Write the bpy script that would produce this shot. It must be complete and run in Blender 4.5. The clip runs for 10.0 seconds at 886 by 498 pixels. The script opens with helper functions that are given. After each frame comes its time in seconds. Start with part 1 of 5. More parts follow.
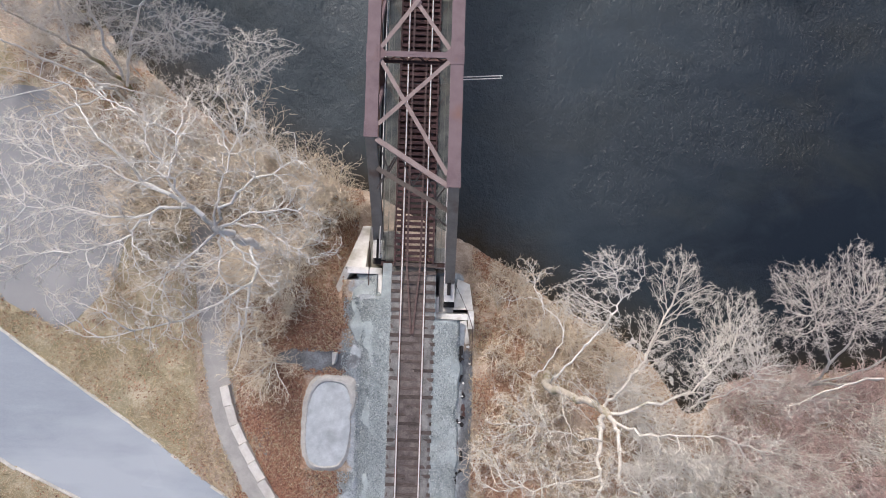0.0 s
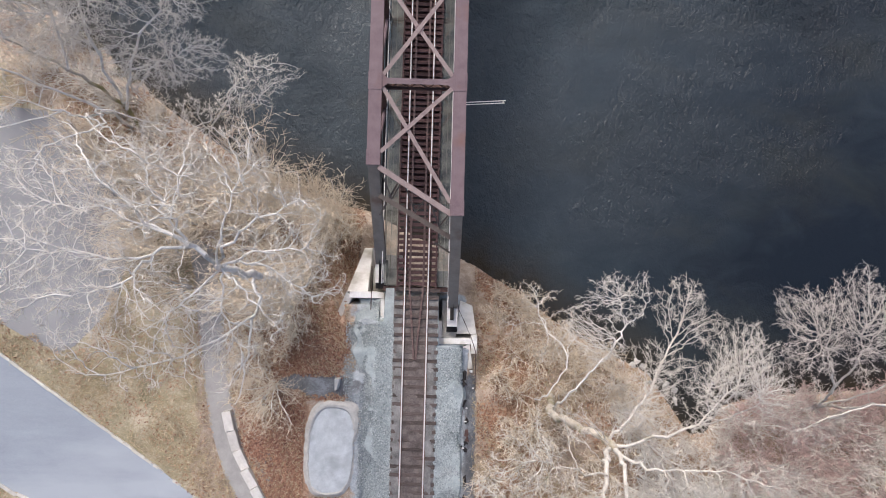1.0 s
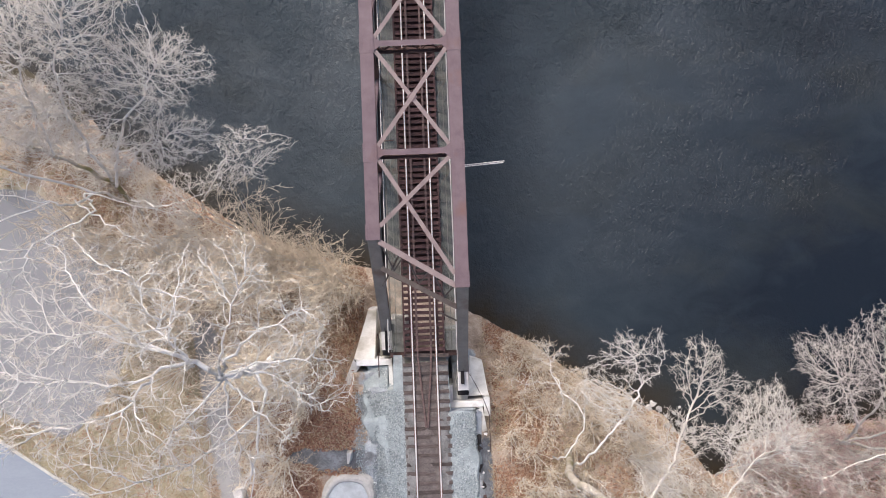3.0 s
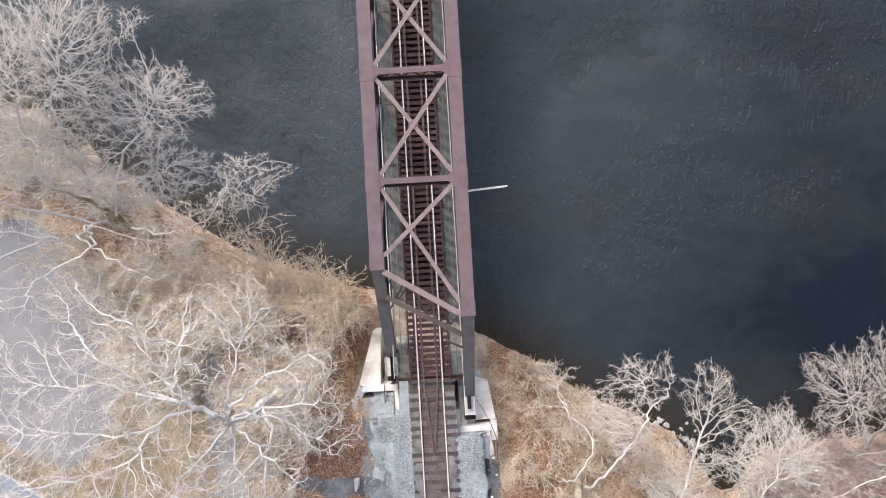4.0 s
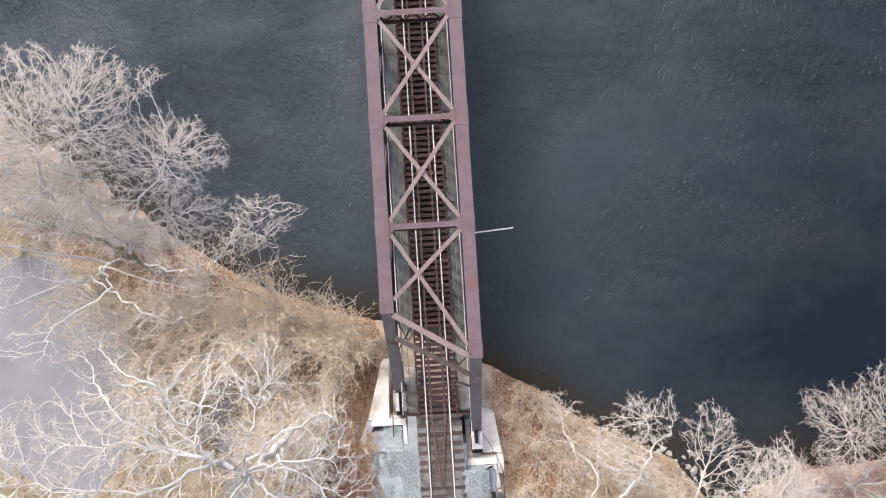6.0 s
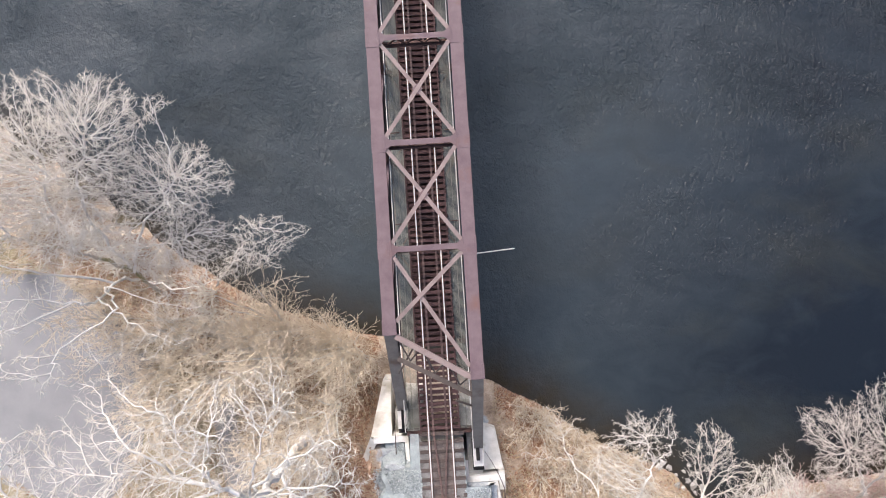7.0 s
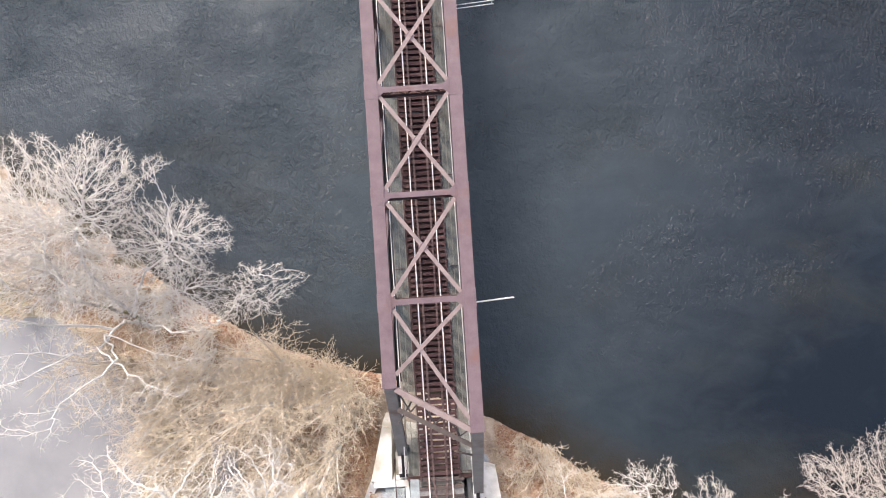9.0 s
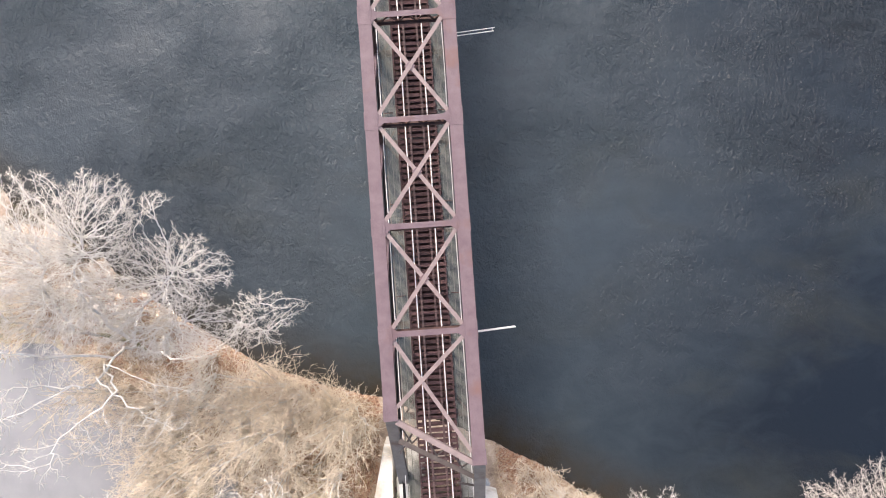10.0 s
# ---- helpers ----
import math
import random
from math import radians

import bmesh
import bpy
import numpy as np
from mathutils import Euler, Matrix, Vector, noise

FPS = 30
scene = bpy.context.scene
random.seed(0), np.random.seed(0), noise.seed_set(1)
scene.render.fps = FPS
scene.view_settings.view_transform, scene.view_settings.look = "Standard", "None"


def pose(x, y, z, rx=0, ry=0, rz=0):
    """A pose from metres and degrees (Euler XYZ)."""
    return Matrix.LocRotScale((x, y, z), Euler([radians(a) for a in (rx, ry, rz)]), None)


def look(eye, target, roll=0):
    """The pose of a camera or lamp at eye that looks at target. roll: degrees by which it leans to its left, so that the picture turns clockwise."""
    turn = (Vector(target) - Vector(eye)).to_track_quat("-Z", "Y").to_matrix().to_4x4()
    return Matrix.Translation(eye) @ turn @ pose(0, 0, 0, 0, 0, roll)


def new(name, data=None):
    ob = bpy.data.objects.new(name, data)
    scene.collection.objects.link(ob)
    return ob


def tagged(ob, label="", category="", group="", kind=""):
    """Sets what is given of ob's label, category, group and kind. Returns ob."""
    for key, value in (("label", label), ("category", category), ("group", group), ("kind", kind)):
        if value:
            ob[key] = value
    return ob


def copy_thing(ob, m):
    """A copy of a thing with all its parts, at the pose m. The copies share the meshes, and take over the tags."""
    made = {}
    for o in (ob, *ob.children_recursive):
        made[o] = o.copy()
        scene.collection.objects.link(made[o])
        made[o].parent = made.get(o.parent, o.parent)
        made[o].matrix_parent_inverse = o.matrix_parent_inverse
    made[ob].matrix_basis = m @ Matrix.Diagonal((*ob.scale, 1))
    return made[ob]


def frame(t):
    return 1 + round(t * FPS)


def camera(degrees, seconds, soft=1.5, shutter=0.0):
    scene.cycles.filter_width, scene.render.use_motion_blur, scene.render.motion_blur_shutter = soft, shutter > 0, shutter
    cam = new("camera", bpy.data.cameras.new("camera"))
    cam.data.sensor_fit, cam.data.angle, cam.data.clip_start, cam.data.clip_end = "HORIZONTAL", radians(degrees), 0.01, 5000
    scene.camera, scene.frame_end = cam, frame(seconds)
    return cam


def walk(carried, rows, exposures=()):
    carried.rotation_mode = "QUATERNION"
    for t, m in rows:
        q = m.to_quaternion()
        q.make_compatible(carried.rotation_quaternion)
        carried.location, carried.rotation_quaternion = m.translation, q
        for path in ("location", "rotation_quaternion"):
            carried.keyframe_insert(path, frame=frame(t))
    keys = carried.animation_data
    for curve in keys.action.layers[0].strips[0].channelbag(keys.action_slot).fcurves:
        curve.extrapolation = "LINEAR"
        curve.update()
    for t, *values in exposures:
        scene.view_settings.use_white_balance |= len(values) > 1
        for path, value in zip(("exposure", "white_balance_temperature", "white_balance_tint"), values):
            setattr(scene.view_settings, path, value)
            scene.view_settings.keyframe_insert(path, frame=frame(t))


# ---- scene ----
cam = camera(68.0, 10.0, soft=1.0)
# seconds, eye, turn about x, y, z: a drone that looks straight down and flies along the track
PATH = [
    (0.0, 1.963, 0.927, 42.894, 1.745, 0.047, 1.737),
    (0.5, 1.843, 1.640, 42.812, 1.760, -0.032, 1.806),
    (1.0, 1.653, 2.566, 42.669, 1.695, -0.060, 1.502),
    (1.5, 1.500, 3.561, 42.430, 1.691, -0.028, 1.050),
    (2.0, 1.352, 4.500, 42.189, 1.777, -0.135, -0.249),
    (2.5, 1.356, 5.538, 41.962, 1.896, -0.052, -1.286),
    (4.0, 1.085, 8.230, 41.453, 1.609, -0.132, -3.242),
    (4.5, 0.928, 8.928, 41.603, 1.801, -0.135, -3.391),
    (5.0, 0.856, 9.328, 41.727, 1.830, -0.137, -3.393),
    (5.5, 0.842, 9.927, 42.077, 1.754, -0.061, -3.406),
    (7.0, 0.792, 11.767, 42.899, 1.799, -0.043, -3.536),
    (7.5, 0.871, 12.407, 42.947, 1.864, 0.002, -3.543),
    (8.0, 0.922, 13.145, 42.996, 1.810, -0.021, -3.621),
    (8.5, 0.963, 13.959, 43.021, 1.773, -0.056, -3.723),
    (9.0, 1.055, 14.817, 42.943, 1.654, 0.035, -3.700),
    (9.5, 1.068, 15.747, 42.890, 1.595, 0.004, -3.721),
    (10.0, 1.041, 16.639, 42.796, 1.584, -0.076, -3.891),
    ]
walk(cam, [(t, pose(x, y, z, rx, ry, rz)) for t, x, y, z, rx, ry, rz in PATH],
     exposures=[(0.0, -0.14, 6000, 11), (2.5, -0.01, 6050, 12), (4.5, 0.16, 6100, 12), (7.0, 0.3, 6150, 12), (10.0, 0.63, 6280, 12)])

# ---- light: thin high cloud, a weak wide sun ----
world = bpy.data.worlds.new("world")
scene.world = world
world.use_nodes = True
SUN_EL, SUN_AZ = 45.0, -24.0        # degrees above the horizon; degrees from +y towards +x
sky = world.node_tree.nodes.new("ShaderNodeTexSky")
sky.sky_type = "NISHITA"
sky.sun_disc = False
sky.sun_elevation = radians(SUN_EL)
sky.sun_rotation = radians(SUN_AZ)
sky.air_density, sky.dust_density, sky.ozone_density = 1.0, 6.5, 0.6
world.node_tree.nodes["Background"].inputs[1].default_value = 0.19
world.node_tree.links.new(sky.outputs[0], world.node_tree.nodes["Background"].inputs[0])
sun = new("sun", bpy.data.lights.new("sun", "SUN"))
sun.data.energy, sun.data.angle, sun.data.color = 1.6, radians(11), (1.0, 0.94, 0.86)
sun_from = Vector((math.sin(radians(SUN_AZ)) * math.cos(radians(SUN_EL)), math.cos(radians(SUN_AZ)) * math.cos(radians(SUN_EL)), math.sin(radians(SUN_EL))))
sun.matrix_world = look(sun_from * 90, (0, 0, 0))


# ---- materials ----
def surf(name, dark, light, scale=2.0, fine=40.0, rough=0.85, bump=0.3, metal=0.0, vary=0.0, stretch=(1, 1, 1), stain=None, stain_at=0.6, spec=0.3):
    """A two-scale noisy surface; stain is a third colour in large patches; vary changes the value from piece to piece."""
    m = bpy.data.materials.new(name)
    m.use_nodes = True
    nt = m.node_tree
    N, L = nt.nodes, nt.links
    b = N["Principled BSDF"]
    tc, mp = N.new("ShaderNodeTexCoord"), N.new("ShaderNodeMapping")
    mp.inputs["Scale"].default_value = stretch
    L.new(tc.outputs["Object"], mp.inputs[0])
    info = N.new("ShaderNodeObjectInfo")
    shift = N.new("ShaderNodeVectorMath")
    shift.operation = "MULTIPLY_ADD"
    L.new(info.outputs["Random"], shift.inputs[0])
    shift.inputs[1].default_value = (37, 61, 23) if vary else (0, 0, 0)
    L.new(mp.outputs[0], shift.inputs[2])
    n1, n2 = N.new("ShaderNodeTexNoise"), N.new("ShaderNodeTexNoise")
    for n, s, d in ((n1, scale, 5), (n2, fine, 3)):
        n.inputs["Scale"].default_value, n.inputs["Detail"].default_value, n.inputs["Roughness"].default_value = s, d, 0.65
        L.new(shift.outputs[0], n.inputs["Vector"])
    add = N.new("ShaderNodeMath")
    add.operation = "MULTIPLY_ADD"
    L.new(n2.outputs[0], add.inputs[0])
    add.inputs[1].default_value = 0.6
    L.new(n1.outputs[0], add.inputs[2])
    ramp = N.new("ShaderNodeMapRange")
    ramp.inputs[1].default_value, ramp.inputs[2].default_value = 0.55, 1.05
    L.new(add.outputs[0], ramp.inputs[0])
    mix = N.new("ShaderNodeMix")
    mix.data_type = "RGBA"
    L.new(ramp.outputs[0], mix.inputs[0])
    mix.inputs[6].default_value, mix.inputs[7].default_value = (*dark, 1), (*light, 1)
    out = mix.outputs[2]
    if stain:
        n3, r3, m3 = N.new("ShaderNodeTexNoise"), N.new("ShaderNodeMapRange"), N.new("ShaderNodeMix")
        n3.inputs["Scale"].default_value, n3.inputs["Detail"].default_value = scale * 0.37, 6
        L.new(shift.outputs[0], n3.inputs["Vector"])
        r3.inputs[1].default_value, r3.inputs[2].default_value = stain_at - 0.06, stain_at + 0.08
        L.new(n3.outputs[0], r3.inputs[0])
        m3.data_type = "RGBA"
        L.new(r3.outputs[0], m3.inputs[0])
        L.new(out, m3.inputs[6])
        m3.inputs[7].default_value = (*stain, 1)
        out = m3.outputs[2]
    if vary:
        hs, vr = N.new("ShaderNodeHueSaturation"), N.new("ShaderNodeMapRange")
        vr.inputs[3].default_value, vr.inputs[4].default_value = 1 - vary, 1 + vary
        L.new(info.outputs["Random"], vr.inputs[0])
        L.new(vr.outputs[0], hs.inputs["Value"])
        L.new(out, hs.inputs["Color"])
        out = hs.outputs[0]
    L.new(out, b.inputs["Base Color"])
    b.inputs["Roughness"].default_value, b.inputs["Metallic"].default_value = rough, metal
    b.inputs["Specular IOR Level"].default_value = spec
    if bump:
        bp = N.new("ShaderNodeBump")
        bp.inputs["Strength"].default_value, bp.inputs["Distance"].default_value = bump, 0.02
        L.new(add.outputs[0], bp.inputs["Height"])
        L.new(bp.outputs[0], b.inputs["Normal"])
    return m


M = {
    "steel": surf("faded_oxide_red_steel", (0.128, 0.087, 0.099), (0.19, 0.139, 0.151), 1.2, 25, 0.6, 0.15, stain=(0.17, 0.095, 0.08), stain_at=0.64),
    # darker copy of the brown-grey steel for the top-lit portal
    "steel_mid": surf("brown_grey_steel", (0.085, 0.067, 0.058), (0.16, 0.13, 0.115), 1.5, 30, 0.65, 0.15),
    # end posts: lightened in the colour to offset the shade on their slope
    "steel_grey": surf("lightened_weathered_brown_grey_steel", (0.19, 0.165, 0.142), (0.3, 0.265, 0.23), 1.5, 30, 0.65, 0.15, stain=(0.15, 0.085, 0.06), stain_at=0.63),
    "steel_pale": surf("sun_bleached_steel", (0.2, 0.15, 0.145), (0.31, 0.245, 0.235), 1.5, 30, 0.6, 0.15),
    # black for old sleepers, and for shade at the bearings and inside the chords
    "black": surf("black_shade_and_old_sleepers", (0.012, 0.011, 0.011), (0.035, 0.03, 0.03), 2, 30, 0.8, 0.2),
    "guard": surf("dull_brown_guard_rail", (0.09, 0.055, 0.05), (0.19, 0.13, 0.12), 3, 40, 0.6, 0.1),
    "ballast_mid": surf("grimy_ballast_beside_the_rails", (0.08, 0.075, 0.073), (0.33, 0.32, 0.31), 1.3, 22, 0.95, 1.0),
    # dark rust brown; on the chord webs it stands for their shade
    "steel_dark": surf("rust_brown_and_shaded_steel", (0.05, 0.03, 0.027), (0.13, 0.075, 0.065), 2, 30, 0.7, 0.2),
    # near-white base colour replaces the sky's reflection on the polished heads
    "rail": surf("worn_rail_head_painted_shine", (0.66, 0.63, 0.6), (0.86, 0.83, 0.81), 3, 50, 0.35, 0.05, metal=0.12),
    "rail_side": surf("rusty_rail_web", (0.12, 0.06, 0.04), (0.22, 0.12, 0.08), 4, 50, 0.8, 0.2),
    "tie": surf("creosoted_timber", (0.04, 0.021, 0.021), (0.13, 0.074, 0.072), 3, 40, 0.85, 0.5, vary=0.35, stretch=(1, 6, 6)),
    "tie_grey": surf("weathered_timber_dusted_with_stone", (0.045, 0.035, 0.032), (0.15, 0.118, 0.107), 3, 30, 0.9, 0.5, vary=0.3, stretch=(1, 6, 6)),
    "pipe": surf("pale_galvanised_pipe", (0.6, 0.56, 0.53), (0.8, 0.77, 0.74), 3, 40, 0.5, 0.05),
    "grating": surf("dull_green_grey_grating", (0.15, 0.148, 0.125), (0.29, 0.285, 0.25), 1.5, 30, 0.7, 0.1),
    "concrete": surf("pale_weathered_concrete", (0.46, 0.44, 0.41), (0.7, 0.68, 0.645), 1.0, 18, 0.9, 0.3, stain=(0.3, 0.27, 0.22), stain_at=0.58),
    "concrete_white": surf("bleached_white_concrete", (0.68, 0.66, 0.63), (0.9, 0.88, 0.86), 1.4, 20, 0.9, 0.25, stain=(0.44, 0.41, 0.35), stain_at=0.58),
    "concrete_dark": surf("stained_concrete", (0.26, 0.25, 0.22), (0.46, 0.44, 0.4), 1.0, 18, 0.9, 0.3, stain=(0.15, 0.14, 0.11), stain_at=0.55),
    "ballast": surf("pale_blue_grey_crushed_stone", (0.22, 0.247, 0.253), (0.48, 0.53, 0.535), 1.1, 24, 0.95, 1.0, stain=(0.3, 0.29, 0.27), stain_at=0.66),
    "ballast_brown": surf("rust_stained_fouled_ballast", (0.06, 0.049, 0.046), (0.22, 0.185, 0.172), 1.8, 20, 0.95, 1.0),
    "asphalt": surf("worn_blue_grey_asphalt", (0.235, 0.262, 0.305), (0.315, 0.345, 0.392), 0.5, 25, 0.85, 0.15, stretch=(0.35, 1.2, 1), stain=(0.35, 0.378, 0.42), stain_at=0.56),
    "asphalt_lot": surf("faded_grey_asphalt", (0.215, 0.215, 0.222), (0.28, 0.279, 0.285), 0.4, 25, 0.85, 0.15, stain=(0.3, 0.296, 0.298), stain_at=0.58),
    "path": surf("grey_asphalt_footpath", (0.25, 0.24, 0.235), (0.4, 0.385, 0.37), 0.8, 25, 0.9, 0.2),
    "kerb": surf("pale_kerb_stone", (0.42, 0.4, 0.36), (0.62, 0.6, 0.56), 2, 30, 0.9, 0.2, vary=0.12),
    "block": surf("dressed_granite_block", (0.46, 0.43, 0.4), (0.68, 0.65, 0.62), 2, 30, 0.9, 0.3, vary=0.15),
    "rock": surf("rough_river_rock", (0.26, 0.25, 0.23), (0.56, 0.54, 0.52), 1.5, 15, 0.9, 0.5, vary=0.3),
    "gravel_fill": surf("fine_pale_grey_gravel", (0.38, 0.405, 0.42), (0.62, 0.645, 0.66), 1.6, 40, 0.95, 0.5, stain=(0.36, 0.375, 0.385), stain_at=0.6),
    "mortar_rim": surf("sandy_stone_rim", (0.4, 0.38, 0.35), (0.6, 0.575, 0.54), 3, 30, 0.9, 0.3, vary=0.2),
    "bark_white": surf("white_mottled_sycamore_bark", (0.62, 0.59, 0.555), (0.9, 0.875, 0.85), 2.2, 14, 0.8, 0.2, stain=(0.4, 0.37, 0.31), stain_at=0.63),
    "bark_tan": surf("smooth_tan_grey_bark", (0.44, 0.4, 0.355), (0.75, 0.71, 0.66), 2.2, 14, 0.85, 0.2, stain=(0.27, 0.25, 0.16), stain_at=0.64),
    "bark_mossy": surf("tan_bark_with_olive_moss", (0.36, 0.31, 0.25), (0.64, 0.58, 0.5), 2.2, 14, 0.9, 0.4, stain=(0.25, 0.22, 0.11), stain_at=0.55),
    "bark_grey": surf("grey_brown_bark", (0.2, 0.17, 0.15), (0.42, 0.38, 0.34), 2.5, 20, 0.9, 0.4, stain=(0.2, 0.2, 0.13), stain_at=0.64),
    "twig_white": surf("pale_bare_twigs", (0.55, 0.5, 0.435), (0.84, 0.79, 0.715), 0.8, 10, 0.85, 0.0),
    "twig_grey": surf("grey_tan_bare_twigs", (0.5, 0.44, 0.4), (0.78, 0.71, 0.66), 0.8, 10, 0.85, 0.0),
    "twig_tan": surf("tan_bare_twigs", (0.585, 0.48, 0.355), (0.89, 0.78, 0.625), 0.6, 10, 0.85, 0.0),
    "twig_pink": surf("pinkish_bare_twigs", (0.5, 0.345, 0.315), (0.77, 0.61, 0.56), 0.6, 10, 0.85, 0.0),
}


def attr_mix(name, base, layers):
    """A ground of several surfaces, each laid where its mask attribute says, with a ragged border."""
    m = bpy.data.materials.new(name)
    m.use_nodes = True
    N, L = m.node_tree.nodes, m.node_tree.links
    b = N["Principled BSDF"]
    tc = N.new("ShaderNodeTexCoord")

    def noise(s, d=5):
        n = N.new("ShaderNodeTexNoise")
        n.inputs["Scale"].default_value, n.inputs["Detail"].default_value, n.inputs["Roughness"].default_value = s, d, 0.7
        L.new(tc.outputs["Object"], n.inputs["Vector"])
        return n.outputs[0]

    def blend(cols, s1, s2):
        a = N.new("ShaderNodeMath")
        a.operation = "MULTIPLY_ADD"
        L.new(noise(s2, 3), a.inputs[0])
        a.inputs[1].default_value = 0.7
        L.new(noise(s1), a.inputs[2])
        r = N.new("ShaderNodeValToRGB")
        r.color_ramp.elements[0].position, r.color_ramp.elements[1].position = 0.58, 1.12
        r.color_ramp.elements[0].color, r.color_ramp.elements[1].color = (*cols[0], 1), (*cols[-1], 1)
        for i, c in enumerate(cols[1:-1]):
            r.color_ramp.elements.new(0.58 + 0.54 * (i + 1) / (len(cols) - 1)).color = (*c, 1)
        L.new(a.outputs[0], r.inputs[0])
        return r.outputs[0]

    out = blend(*base)
    for key, cols, s1, s2 in layers:
        at = N.new("ShaderNodeAttribute")
        at.attribute_name = key
        e = N.new("ShaderNodeMath")
        e.operation = "MULTIPLY_ADD"
        L.new(noise(1.1, 6), e.inputs[0])
        e.inputs[1].default_value = 1.2
        L.new(at.outputs["Fac"], e.inputs[2])
        r = N.new("ShaderNodeMapRange")
        r.inputs[1].default_value, r.inputs[2].default_value = 0.98, 1.18
        L.new(e.outputs[0], r.inputs[0])
        mx = N.new("ShaderNodeMix")
        mx.data_type = "RGBA"
        L.new(r.outputs[0], mx.inputs[0])
        L.new(out, mx.inputs[6])
        L.new(blend(cols, s1, s2), mx.inputs[7])
        out = mx.outputs[2]
    L.new(out, b.inputs["Base Color"])
    b.inputs["Roughness"].default_value, b.inputs["Specular IOR Level"].default_value = 0.95, 0.2
    bp = N.new("ShaderNodeBump")
    bp.inputs["Strength"].default_value, bp.inputs["Distance"].default_value = 0.8, 0.08
    L.new(noise(7, 8), bp.inputs["Height"])
    L.new(bp.outputs[0], b.inputs["Normal"])
    return m


M["ground"] = attr_mix("bank_soil_and_litter", (((0.19, 0.145, 0.11), (0.38, 0.3, 0.235), (0.52, 0.43, 0.35)), 1.2, 12), [
    ("lawn", ((0.21, 0.19, 0.11), (0.37, 0.32, 0.22), (0.52, 0.455, 0.345)), 0.45, 9),
    ("litter", ((0.16, 0.092, 0.064), (0.36, 0.225, 0.15), (0.53, 0.38, 0.28)), 1.6, 11),
    ("gravel", ((0.24, 0.26, 0.28), (0.38, 0.41, 0.44), (0.52, 0.55, 0.58)), 0.9, 14),
    ("mud", ((0.1, 0.1, 0.105), (0.18, 0.185, 0.195), (0.27, 0.285, 0.3)), 0.9, 10),
    ("bed", ((0.03, 0.028, 0.02), (0.07, 0.06, 0.04), (0.12, 0.1, 0.07)), 0.3, 3)])


def water_material():
    m = bpy.data.materials.new("river_water")
    m.use_nodes = True
    N, L = m.node_tree.nodes, m.node_tree.links
    b = N["Principled BSDF"]
    tc = N.new("ShaderNodeTexCoord")

    def noise(s, d, r=0.6, stretch=(1, 1, 1), turn=0.0, warp=0.0):
        mp = N.new("ShaderNodeMapping")
        mp.inputs["Scale"].default_value = stretch
        mp.inputs["Rotation"].default_value = (0, 0, radians(turn))
        L.new(tc.outputs["Object"], mp.inputs[0])
        n = N.new("ShaderNodeTexNoise")
        n.inputs["Scale"].default_value, n.inputs["Detail"].default_value, n.inputs["Roughness"].default_value = s, d, r
        n.inputs["Distortion"].default_value = warp
        L.new(mp.outputs[0], n.inputs["Vector"])
        return n.outputs[0]

    def ramp(source, lo, hi, out0=0.0, out1=1.0):
        m = N.new("ShaderNodeMapRange")
        m.inputs[1].default_value, m.inputs[2].default_value, m.inputs[3].default_value, m.inputs[4].default_value = lo, hi, out0, out1
        L.new(source, m.inputs[0])
        return m.outputs[0]

    def calc(op, a, c):
        m = N.new("ShaderNodeMath")
        m.operation = op
        for k, v in enumerate((a, c)):
            if isinstance(v, float):
                m.inputs[k].default_value = v
            else:
                L.new(v, m.inputs[k])
        return m.outputs[0]

    def tint(fac, a, c):
        m = N.new("ShaderNodeMix")
        m.data_type = "RGBA"
        L.new(fac, m.inputs[0])
        for k, v in ((6, a), (7, c)):
            if isinstance(v, tuple):
                m.inputs[k].default_value = (*v, 1)
            else:
                L.new(v, m.inputs[k])
        return m.outputs[2]

    sep = N.new("ShaderNodeSeparateXYZ")
    L.new(tc.outputs["Object"], sep.inputs[0])
    X, Y = sep.outputs[0], sep.outputs[1]
    # body tone of the water: patchy, lighter towards mid-stream
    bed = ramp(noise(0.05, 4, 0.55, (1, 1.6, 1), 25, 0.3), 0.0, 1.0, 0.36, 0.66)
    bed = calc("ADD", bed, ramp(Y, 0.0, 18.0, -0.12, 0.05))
    # darkening downstream: the dimmer sky reflection, put into the colour
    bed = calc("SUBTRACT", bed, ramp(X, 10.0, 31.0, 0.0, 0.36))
    # darkening upstream: shade on the water by the trees, put into the colour
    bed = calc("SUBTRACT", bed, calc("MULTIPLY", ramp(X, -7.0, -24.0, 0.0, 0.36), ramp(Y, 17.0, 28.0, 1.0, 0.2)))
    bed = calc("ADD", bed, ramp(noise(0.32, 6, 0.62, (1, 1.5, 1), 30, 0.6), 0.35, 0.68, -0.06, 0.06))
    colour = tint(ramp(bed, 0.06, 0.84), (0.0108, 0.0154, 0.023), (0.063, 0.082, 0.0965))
    # olive silt and weed in drifts
    silt = calc("MULTIPLY", ramp(noise(0.085, 5, 0.6, (1, 1.8, 1), 28, 0.5), 0.5, 0.75), ramp(Y, 34.0, 18.0, 0.1, 0.5))
    colour = tint(silt, colour, (0.04, 0.043, 0.036))
    # brown bed close in by the bank
    at = N.new("ShaderNodeAttribute")
    at.attribute_name = "shallow"
    colour = tint(calc("MULTIPLY", at.outputs["Fac"], noise(0.5, 5, 0.6)), colour, (0.037, 0.029, 0.019))
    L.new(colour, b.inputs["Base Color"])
    b.inputs["Roughness"].default_value, b.inputs["IOR"].default_value = 0.2, 1.33
    b.inputs["Specular IOR Level"].default_value = 0.36
